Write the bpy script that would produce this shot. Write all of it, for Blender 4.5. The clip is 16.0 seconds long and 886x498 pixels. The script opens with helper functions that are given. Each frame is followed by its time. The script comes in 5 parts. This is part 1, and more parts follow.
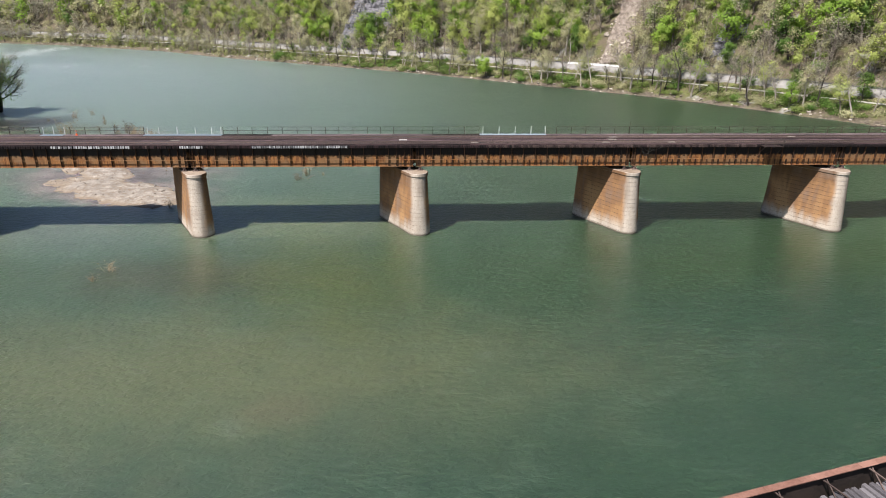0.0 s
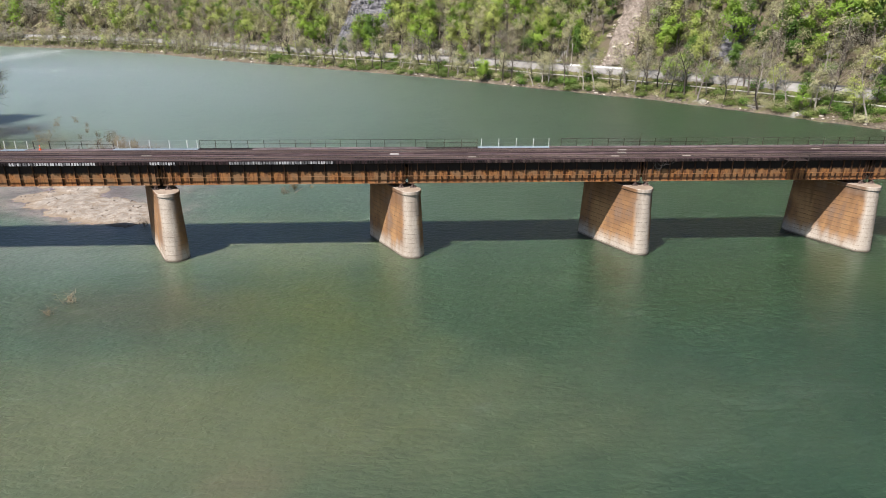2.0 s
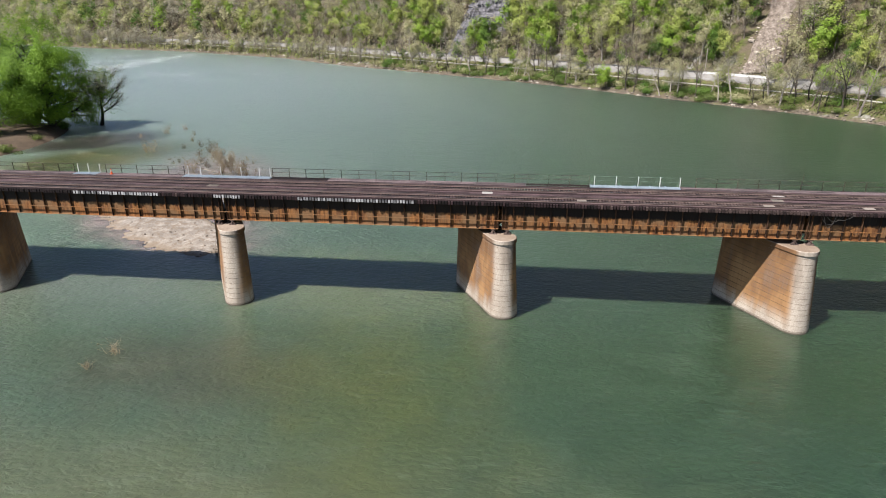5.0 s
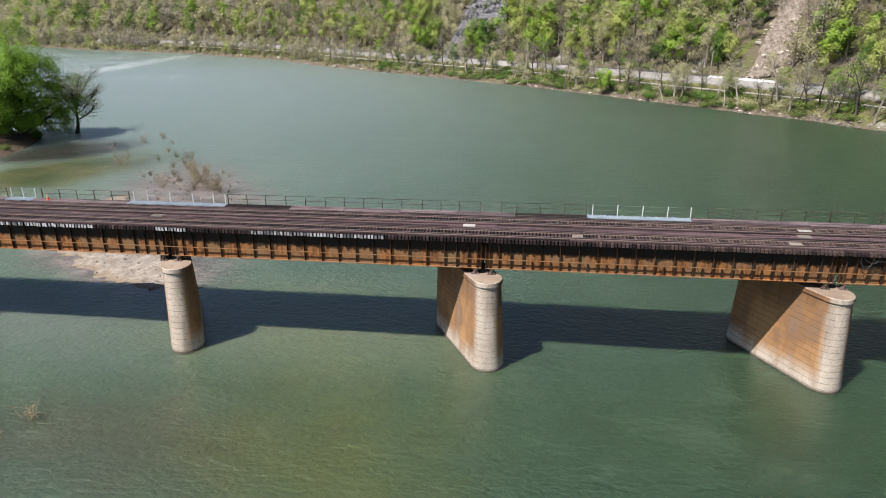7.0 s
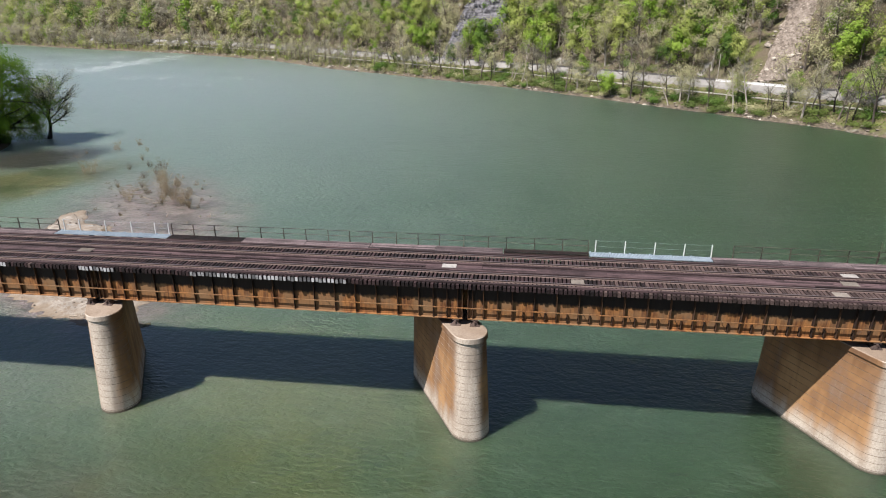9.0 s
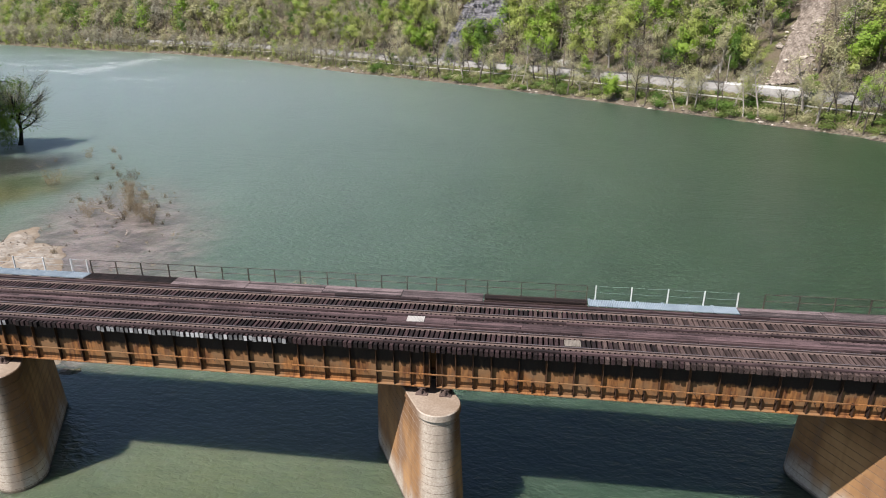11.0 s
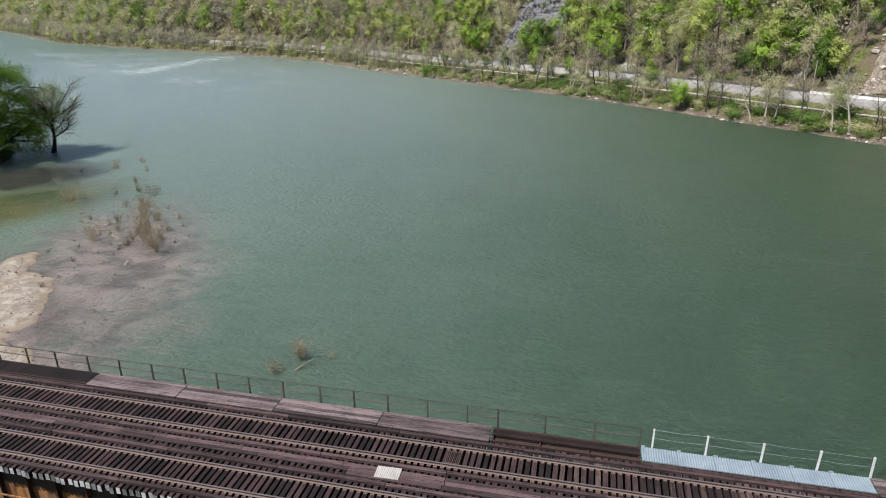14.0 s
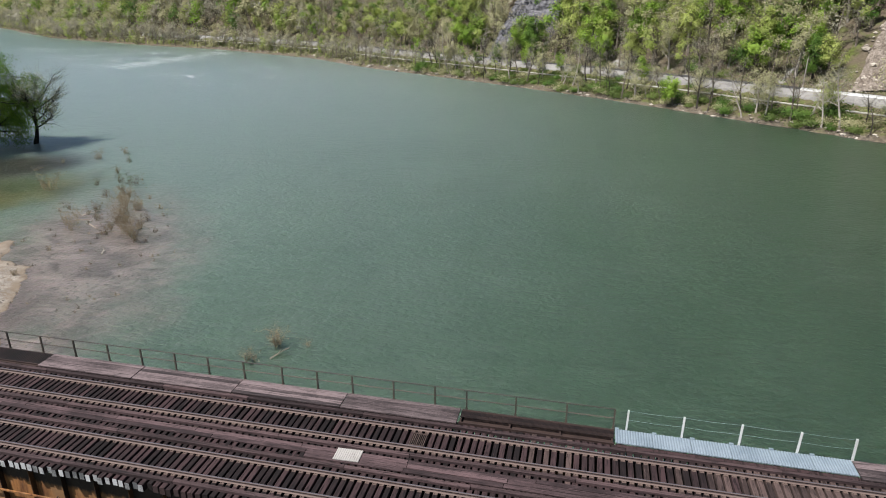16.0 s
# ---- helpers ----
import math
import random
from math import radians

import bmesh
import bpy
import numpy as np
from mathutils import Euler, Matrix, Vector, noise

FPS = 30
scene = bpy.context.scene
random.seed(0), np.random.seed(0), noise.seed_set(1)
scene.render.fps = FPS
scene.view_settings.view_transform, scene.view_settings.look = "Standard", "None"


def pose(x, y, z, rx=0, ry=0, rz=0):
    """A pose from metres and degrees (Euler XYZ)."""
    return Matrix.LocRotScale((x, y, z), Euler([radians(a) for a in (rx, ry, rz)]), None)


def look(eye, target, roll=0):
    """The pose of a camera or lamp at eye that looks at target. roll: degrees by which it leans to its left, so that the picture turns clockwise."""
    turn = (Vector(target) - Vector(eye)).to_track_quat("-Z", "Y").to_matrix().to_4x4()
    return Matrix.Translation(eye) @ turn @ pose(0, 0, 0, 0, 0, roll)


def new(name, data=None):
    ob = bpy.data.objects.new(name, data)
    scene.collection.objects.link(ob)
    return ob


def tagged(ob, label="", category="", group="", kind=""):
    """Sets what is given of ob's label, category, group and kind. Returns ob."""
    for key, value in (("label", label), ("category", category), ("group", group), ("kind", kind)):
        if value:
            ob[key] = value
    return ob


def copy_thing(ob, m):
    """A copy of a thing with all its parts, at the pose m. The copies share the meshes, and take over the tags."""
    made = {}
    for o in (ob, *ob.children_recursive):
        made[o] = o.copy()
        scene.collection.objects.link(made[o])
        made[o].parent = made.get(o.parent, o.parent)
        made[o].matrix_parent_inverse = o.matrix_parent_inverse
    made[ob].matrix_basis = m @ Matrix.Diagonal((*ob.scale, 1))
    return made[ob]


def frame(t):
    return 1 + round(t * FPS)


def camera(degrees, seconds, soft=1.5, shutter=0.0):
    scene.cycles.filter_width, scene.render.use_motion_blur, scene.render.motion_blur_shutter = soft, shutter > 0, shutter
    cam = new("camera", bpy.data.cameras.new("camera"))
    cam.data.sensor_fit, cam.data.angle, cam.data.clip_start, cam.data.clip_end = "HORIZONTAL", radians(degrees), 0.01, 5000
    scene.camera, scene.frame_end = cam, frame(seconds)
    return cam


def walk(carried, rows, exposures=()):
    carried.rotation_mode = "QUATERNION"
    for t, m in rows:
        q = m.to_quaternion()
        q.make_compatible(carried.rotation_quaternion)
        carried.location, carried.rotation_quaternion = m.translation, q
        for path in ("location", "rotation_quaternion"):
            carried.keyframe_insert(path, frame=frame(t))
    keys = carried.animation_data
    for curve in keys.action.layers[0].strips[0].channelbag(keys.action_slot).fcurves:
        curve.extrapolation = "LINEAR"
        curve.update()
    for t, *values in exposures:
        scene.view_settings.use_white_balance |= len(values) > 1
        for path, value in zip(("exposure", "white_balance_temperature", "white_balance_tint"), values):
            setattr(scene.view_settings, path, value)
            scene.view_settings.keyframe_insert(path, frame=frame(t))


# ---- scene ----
cam = camera(69.5, 16.0, soft=1.0)
PATH = [
    (0, (-1.608, -100.711, 33.906), (-1.507, -98.846, 33.19), 0.5),
    (0.5, (-1.445, -98.885, 33.997), (-1.343, -97.019, 33.283), 0.4),
    (1, (-1.101, -96.774, 34.054), (-1.001, -94.908, 33.341), 0.3),
    (1.5, (-0.767, -94.351, 34.001), (-0.667, -92.486, 33.286), 0.3),
    (2, (-0.357, -91.989, 34.162), (-0.258, -90.123, 33.447), 0.3),
    (2.5, (0.159, -89.326, 34.257), (0.256, -87.461, 33.544), 0.2),
    (3, (0.619, -86.638, 34.48), (0.715, -84.772, 33.767), 0.2),
    (3.5, (0.858, -83.926, 34.637), (0.943, -82.059, 33.924), 0.1),
    (3.6, (0.891, -83.382, 34.701), (0.944, -81.514, 33.988), 0.05),
    (3.7, (0.922, -82.835, 34.774), (0.941, -80.967, 34.061), 0),
    (3.8, (0.951, -82.284, 34.843), (0.945, -80.415, 34.130), -0.05),
    (4, (1.0, -81.153, 34.918), (0.924, -79.286, 34.205), -0.2),
    (4.2, (1.058, -79.989, 34.921), (0.876, -78.128, 34.211), -0.3),
    (4.5, (1.29, -78.29, 35.02), (1.05, -76.44, 34.309), -0.4),
    (6.5, (2.864, -66.972, 35.649), (2.618, -65.119, 34.937), -0.5),
    (7, (3.108, -64.181, 35.69), (2.86, -62.329, 34.978), -0.5),
    (7.5, (3.281, -61.238, 35.75), (3.033, -59.385, 35.037), -0.4),
    (8, (3.443, -58.328, 35.809), (3.195, -56.476, 35.096), -0.4),
    (8.5, (3.628, -55.403, 35.826), (3.379, -53.551, 35.112), -0.4),
    (9, (3.894, -52.603, 35.684), (3.644, -50.752, 34.971), -0.3),
    (11.5, (5.394, -38.257, 35.214), (5.132, -36.406, 34.502), -0.3),
    (12, (5.507, -35.35, 35.428), (5.244, -33.5, 34.716), -0.3),
    (12.2, (5.515, -34.165, 35.511), (5.261, -32.313, 34.799), -0.3),
    (12.3, (5.518, -33.578, 35.540), (5.262, -31.726, 34.829), -0.3),
    (12.5, (5.541, -32.445, 35.579), (5.206, -30.606, 34.869), -0.3),
    (12.7, (5.605, -31.386, 35.601), (5.206, -29.559, 34.890), -0.35),
    (12.8, (5.652, -30.870, 35.607), (5.237, -29.048, 34.896), -0.35),
    (13, (5.768, -29.827, 35.613), (5.34, -28.008, 34.901), -0.4),
    (13.5, (6.087, -27.109, 35.728), (5.657, -25.291, 35.015), -0.5),
    (14, (6.306, -24.94, 36.163), (5.873, -23.123, 35.447), -0.5),
    (14.5, (6.594, -23.875, 36.011), (6.164, -22.058, 35.295), -0.3),
    (15, (6.965, -23.645, 35.601), (6.541, -21.828, 34.883), -0.2),
    (15.5, (7.215, -23.67, 35.031), (6.799, -21.85, 34.313), -0.1),
    (16, (7.461, -23.646, 34.239), (7.048, -21.825, 33.523), 0.0),
]
walk(cam, [(t, look(e, g, r)) for t, e, g, r in PATH], [(0, 0.90, 6400, 14), (4, 0.87, 6400, 14), (9, 0.80, 6400, 14), (13, 0.74, 6350, 13), (14.5, 0.60, 6300, 11), (16, 0.60, 6300, 11)])

# ---- daylight: high spring sun from the near left, clear sky ----
SUN = Vector((-0.49, -0.40, 1.0)).normalized()
world = bpy.data.worlds.new("sky")
scene.world = world
world.use_nodes = True
wn = world.node_tree
sky = wn.nodes.new("ShaderNodeTexSky")
sky.sky_type = "NISHITA"
sky.sun_disc = False
sky.sun_elevation = math.asin(SUN.z)
sky.sun_rotation = math.atan2(SUN.x, SUN.y) % (2 * math.pi)
sky.air_density, sky.dust_density, sky.ozone_density = 1.0, 1.0, 3.0
back = wn.nodes["Background"]
back.inputs["Strength"].default_value = 0.05
wn.links.new(sky.outputs["Color"], back.inputs["Color"])
sun = new("sun", bpy.data.lights.new("sun", "SUN"))
sun.data.energy, sun.data.angle, sun.data.color = 5.0, radians(0.53), (1.0, 0.955, 0.88)
sun.matrix_world = look(SUN * 200, (0, 0, 0))


# ---- material helpers ----
class Nodes:
    """A node material in the making."""

    def __init__(self, name):
        self.mat = bpy.data.materials.new(name)
        self.mat.use_nodes = True
        self.t = self.mat.node_tree
        self.bsdf = self.t.nodes["Principled BSDF"]
        self.pos = self.add("ShaderNodeNewGeometry").outputs["Position"]

    def add(self, kind):
        return self.t.nodes.new(kind)

    def link(self, a, b):
        if isinstance(a, (int, float)):
            b.default_value = a
        elif isinstance(a, tuple):
            b.default_value = (*a, 1.0) if len(a) == 3 and b.type == "RGBA" else a
        else:
            self.t.links.new(a, b)

    def noise(self, scale, detail=4.0, rough=0.55, vec=None, stretch=None, distortion=0.0):
        vec = vec or self.pos
        if stretch:
            vec = self.mapped(vec, scale=stretch)
        node = self.add("ShaderNodeTexNoise")
        node.inputs["Scale"].default_value, node.inputs["Detail"].default_value = scale, detail
        node.inputs["Roughness"].default_value, node.inputs["Distortion"].default_value = rough, distortion
        self.link(vec, node.inputs["Vector"])
        return node.outputs["Fac"]

    def mapped(self, vec, loc=(0, 0, 0), rot=(0, 0, 0), scale=(1, 1, 1), kind="POINT"):
        node = self.add("ShaderNodeMapping")
        node.vector_type = kind
        self.link(vec, node.inputs["Vector"])
        node.inputs["Location"].default_value, node.inputs["Rotation"].default_value = loc, rot
        node.inputs["Scale"].default_value = scale
        return node.outputs["Vector"]

    def ramp(self, fac, lo, hi, a=0.0, b=1.0, smooth=True):
        node = self.add("ShaderNodeMapRange")
        node.interpolation_type = "SMOOTHSTEP" if smooth else "LINEAR"
        self.link(fac, node.inputs["Value"])
        for key, v in zip(("From Min", "From Max", "To Min", "To Max"), (lo, hi, a, b)):
            node.inputs[key].default_value = v
        return node.outputs["Result"]

    def math(self, op, a, b=0.0, clamp=False):
        node = self.add("ShaderNodeMath")
        node.operation, node.use_clamp = op, clamp
        self.link(a, node.inputs[0])
        self.link(b, node.inputs[1])
        return node.outputs[0]

    def mix(self, fac, a, b, blend="MIX"):
        node = self.add("ShaderNodeMix")
        node.data_type, node.blend_type = "RGBA", blend
        self.link(fac, node.inputs[0])
        self.link(a, node.inputs[6])
        self.link(b, node.inputs[7])
        return node.outputs[2]

    def ellipse(self, centre, radii, turn):
        """Distance from a place on the plan, 1 on the rim of the ellipse."""
        flat = self.mapped(self.pos, scale=(1, 1, 0))
        v = self.mapped(flat, loc=(*centre, 0), rot=(0, 0, radians(turn)), scale=(*radii, 1), kind="TEXTURE")
        node = self.add("ShaderNodeVectorMath")
        node.operation = "LENGTH"
        self.link(v, node.inputs[0])
        return node.outputs["Value"]

    def axis(self, which, vec=None):
        node = self.add("ShaderNodeSeparateXYZ")
        self.link(vec or self.pos, node.inputs[0])
        return node.outputs[which]

    def random(self):
        return self.add("ShaderNodeObjectInfo").outputs["Random"]

    def island(self):
        return self.add("ShaderNodeNewGeometry").outputs["Random Per Island"]

    def bump(self, height, strength, distance=0.05, normal=None):
        node = self.add("ShaderNodeBump")
        node.inputs["Strength"].default_value, node.inputs["Distance"].default_value = strength, distance
        self.link(height, node.inputs["Height"])
        if normal:
            self.link(normal, node.inputs["Normal"])
        return node.outputs["Normal"]

    def done(self, colour, rough=0.8, metal=0.0, normal=None, spec=0.5):
        self.link(colour, self.bsdf.inputs["Base Color"])
        self.link(rough, self.bsdf.inputs["Roughness"])
        self.link(metal, self.bsdf.inputs["Metallic"])
        self.bsdf.inputs["Specular IOR Level"].default_value = spec
        if normal:
            self.link(normal, self.bsdf.inputs["Normal"])
        return self.mat


def weathered(name, dark, light, grain=8.0, patch=0.7, stretch=(1, 1, 1), rough=0.85, metal=0.0, relief=0.4, vary=0.35, spec=0.3, cracks=None):
    """Two tones in fine grain and broad patches, varied from piece to piece."""
    n = Nodes(name)
    fine = n.noise(grain, 5, 0.65, stretch=stretch)
    broad = n.noise(patch, 3)
    f = n.math("ADD", n.math("MULTIPLY", fine, 0.6), n.math("MULTIPLY", broad, 0.55))
    f = n.math("ADD", f, n.math("MULTIPLY", n.math("SUBTRACT", n.random(), 0.5), vary))
    colour = n.mix(n.ramp(f, 0.3, 0.85), dark, light)
    if cracks:
        # weathering checks and worn lighter grain along the timber
        lines = n.noise(2.0, 4, 0.7, stretch=cracks)
        colour = n.mix(n.ramp(lines, 0.36, 0.50, 0.85, 0.0), colour, tuple(0.35 * c for c in dark))
        colour = n.mix(n.ramp(lines, 0.56, 0.72, 0.0, 0.55), colour, tuple(1.5 * c for c in light))
        colour = n.mix(n.ramp(n.noise(3.1, 4, 0.7), 0.58, 0.70, 0.0, 0.5), colour, dark)
    return n.done(colour, n.ramp(fine, 0.2, 0.8, rough - 0.1, min(1.0, rough + 0.1)), metal, n.bump(fine, relief, 0.02), spec)


M = {}
M["tie"] = weathered("creosoted_timber", (0.0068, 0.0039, 0.0042), (0.045, 0.0255, 0.027), 9, 0.5, (6, 1, 6), vary=0.6, cracks=(8, 0.5, 8))
M["tie_worn"] = weathered("worn_timber", (0.02, 0.0125, 0.012), (0.092, 0.062, 0.056), 9, 0.5, (6, 1, 6), vary=0.5, cracks=(8, 0.5, 8))
M["tie_end"] = weathered("bleached_timber_end", (0.09, 0.09, 0.094), (0.46, 0.46, 0.47), 14, 2.0, vary=0.5)
M["plank"] = weathered("weathered_plank", (0.023, 0.0145, 0.0155), (0.118, 0.076, 0.079), 6, 0.4, (1, 9, 9), vary=0.4, cracks=(0.35, 9, 9))
M["guard"] = weathered("guard_timber", (0.017, 0.0105, 0.0112), (0.085, 0.054, 0.055), 6, 0.4, (1, 9, 9), vary=0.4, cracks=(0.35, 9, 9))
M["rail_side"] = weathered("rusty_rail_steel", (0.10, 0.05, 0.03), (0.27, 0.155, 0.095), 12, 0.6, rough=0.75, relief=0.2)
M["plate_rust"] = weathered("rusty_plate", (0.045, 0.031, 0.027), (0.125, 0.088, 0.075), 10, 0.8, rough=0.8, relief=0.2)
M["dark_steel"] = weathered("dark_rusty_steel", (0.010, 0.007, 0.007), (0.045, 0.028, 0.024), 10, 0.8, rough=0.7, relief=0.2)
M["grating"] = weathered("sooty_grating_steel", (0.005, 0.0035, 0.0035), (0.018, 0.011, 0.0105), 10, 0.8, rough=0.8, relief=0.2)
M["outer_plank"] = weathered("grey_outer_plank", (0.033, 0.025, 0.026), (0.175, 0.134, 0.136), 6, 0.4, (1, 9, 9), vary=0.5, cracks=(0.35, 9, 9))
M["rail_paint"] = weathered("dull_railing_steel", (0.03, 0.026, 0.022), (0.095, 0.075, 0.06), 10, 0.8, rough=0.65, relief=0.2)
M["galvanised"] = weathered("galvanised_steel", (0.18, 0.225, 0.265), (0.29, 0.345, 0.39), 10, 1.2, rough=0.5, metal=0.25, relief=0.15, vary=0.1)
M["white_paint"] = weathered("white_paint", (0.48, 0.48, 0.47), (0.66, 0.66, 0.65), 10, 1.0, rough=0.5, relief=0.1, vary=0.1)
M["cover_white"] = weathered("pale_cover_plate", (0.19, 0.175, 0.16), (0.36, 0.34, 0.32), 9, 1.2, rough=0.7, relief=0.2, vary=0.4)
M["cover_dull"] = weathered("dull_cover_plate", (0.11, 0.095, 0.08), (0.24, 0.21, 0.18), 9, 1.2, rough=0.75, relief=0.2, vary=0.4)
M["orange"] = weathered("orange_plastic", (0.65, 0.10, 0.03), (0.80, 0.16, 0.05), 9, 2, rough=0.5, relief=0.05, vary=0.1)
M["bark"] = weathered("bark", (0.055, 0.045, 0.036), (0.21, 0.175, 0.145), 3, 0.8, (1, 1, 0.3), relief=0.6)
M["bark_pale"] = weathered("pale_bark", (0.16, 0.14, 0.12), (0.38, 0.34, 0.30), 3, 0.8, (1, 1, 0.3), relief=0.6)
M["bark_dark"] = weathered("dark_bark", (0.018, 0.015, 0.013), (0.07, 0.058, 0.048), 3, 0.8, (1, 1, 0.3), relief=0.6)
M["twig"] = weathered("dry_twigs", (0.095, 0.075, 0.052), (0.35, 0.285, 0.195), 4, 1.5, vary=0.5)
M["driftwood"] = weathered("bleached_driftwood", (0.25, 0.21, 0.17), (0.55, 0.49, 0.42), 4, 1.5, vary=0.5)
M["asphalt"] = weathered("asphalt", (0.04, 0.04, 0.041), (0.08, 0.079, 0.077), 3, 0.15, relief=0.2)
M["soil"] = weathered("dark_bank_soil", (0.022, 0.016, 0.011), (0.105, 0.076, 0.05), 2.0, 0.3, relief=0.8)
M["gravel"] = weathered("pale_gravel", (0.36, 0.35, 0.30), (0.58, 0.56, 0.49), 4, 0.3, relief=0.4)
M["stone_wall"] = weathered("grey_rubble", (0.07, 0.07, 0.066), (0.26, 0.25, 0.235), 2.2, 0.25, relief=0.9)
M["shore_rock"] = weathered("shore_rock", (0.16, 0.135, 0.11), (0.44, 0.39, 0.33), 2.5, 0.5, relief=0.7, vary=0.5)
M["cable"] = weathered("black_cable", (0.02, 0.018, 0.016), (0.05, 0.045, 0.04), 9, 1, rough=0.6)


def rust_girder():
    n = Nodes("streaked_rusty_girder")
    streak = n.noise(1.6, 5, 0.6, stretch=(2.2, 1, 0.35))
    fine = n.noise(9, 5, 0.65)
    broad = n.noise(0.35, 3)
    rust = n.mix(n.ramp(streak, 0.3, 0.7), (0.085, 0.032, 0.014), (0.33, 0.148, 0.048))
    rust = n.mix(n.ramp(broad, 0.42, 0.62), rust, n.mix(fine, (0.145, 0.078, 0.037), (0.27, 0.155, 0.075)))
    rust = n.mix(n.ramp(n.noise(0.9, 4, 0.7), 0.56, 0.70, 0.0, 0.5), rust, (0.12, 0.09, 0.065))
    # near-black ragged band below the ties: their shade put into the colour
    shade_edge = n.noise(2.6, 4, 0.6, stretch=(1.6, 1, 0.12))
    tie_shade = n.ramp(n.math("ADD", n.axis(2), n.math("MULTIPLY", shade_edge, 0.6)), 12.2, 12.5)
    rust = n.mix(n.math("MULTIPLY", tie_shade, 0.96), rust, (0.010, 0.008, 0.008))
    black = n.ramp(n.math("ADD", n.math("MULTIPLY", streak, 0.7), n.math("MULTIPLY", fine, 0.4)), 0.62, 0.8)
    colour = n.mix(n.math("MULTIPLY", black, 0.75), rust, (0.045, 0.028, 0.02))
    return n.done(colour, n.ramp(fine, 0.2, 0.8, 0.65, 0.95), 0.0, n.bump(fine, 0.35, 0.02), 0.3)


def pier_concrete():
    n = Nodes("stained_pier_concrete")
    fine = n.noise(7, 6, 0.65)
    run = n.noise(0.8, 3, 0.5, stretch=(1.0, 1.0, 0.14))
    broad = n.noise(0.3, 3)
    clean = n.mix(n.ramp(n.math("ADD", n.math("MULTIPLY", fine, 0.6), n.math("MULTIPLY", broad, 0.4)), 0.35, 0.65), (0.33, 0.275, 0.225), (0.53, 0.465, 0.39))
    grey = n.mix(n.ramp(run, 0.48, 0.72, 0.0, 0.75), clean, (0.235, 0.19, 0.15))
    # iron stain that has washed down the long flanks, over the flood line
    nx = n.axis(0, n.add("ShaderNodeNewGeometry").outputs["Normal"])
    flank = n.ramp(n.math("ADD", n.math("ABSOLUTE", nx), n.math("MULTIPLY", n.math("SUBTRACT", broad, 0.5), 0.5)), 0.45, 0.88)
    z = n.axis(2)
    wet = n.ramp(n.math("ADD", z, n.math("MULTIPLY", run, 3.0)), 1.8, 4.2)
    stain = n.math("MULTIPLY", n.math("MULTIPLY", flank, wet), n.ramp(n.math("ADD", run, n.math("MULTIPLY", broad, 0.5)), 0.35, 0.75, 0.7, 1.0))
    iron = n.mix(n.ramp(n.math("ADD", n.math("MULTIPLY", run, 0.5), n.math("MULTIPLY", broad, 0.5)), 0.35, 0.65), (0.15, 0.07, 0.03), (0.37, 0.212, 0.10))
    # darker towards the cap: shade under the deck put into the stain's colour
    deck_shade = n.ramp(n.math("ADD", z, n.math("MULTIPLY", n.math("SUBTRACT", run, 0.5), 14.0)), 5.5, 9.5, 0.0, 0.75)
    iron = n.mix(deck_shade, iron, (0.10, 0.05, 0.026))
    colour = n.mix(stain, grey, iron)
    top = n.ramp(n.axis(2, n.add("ShaderNodeNewGeometry").outputs["Normal"]), 0.8, 0.95)
    colour = n.mix(n.math("MULTIPLY", top, n.ramp(broad, 0.3, 0.6, 0.6, 0.95)), colour, n.mix(fine, (0.12, 0.085, 0.06), (0.27, 0.205, 0.15)))
    damp = n.ramp(n.math("ADD", z, n.math("MULTIPLY", fine, 0.3)), 0.22, 0.50, 0.85, 0.0)
    colour = n.mix(damp, colour, (0.06, 0.05, 0.034))
    return n.done(colour, 0.88, 0.0, n.bump(fine, 0.25, 0.02), 0.25)


def leaf(name, a, b, spread=0.72, clear=0.30):
    """Thin leaves: part of the light comes through."""
    n = Nodes(name)
    r = n.math("ADD", n.math("MULTIPLY", n.random(), spread), n.math("MULTIPLY", n.island(), 1 - spread))
    r = n.math("ADD", n.math("MULTIPLY", r, 0.6), n.math("MULTIPLY", n.noise(0.11, 2), 0.45))
    colour = n.mix(r, a, b)
    n.done(colour, 0.6, 0.0, None, 0.25)
    thin = n.add("ShaderNodeBsdfTranslucent")
    n.link(colour, thin.inputs["Color"])
    both = n.add("ShaderNodeMixShader")
    both.inputs[0].default_value = clear
    n.link(n.bsdf.outputs[0], both.inputs[1])
    n.link(thin.outputs[0], both.inputs[2])
    n.link(both.outputs[0], n.t.nodes["Material Output"].inputs["Surface"])
    return n.mat


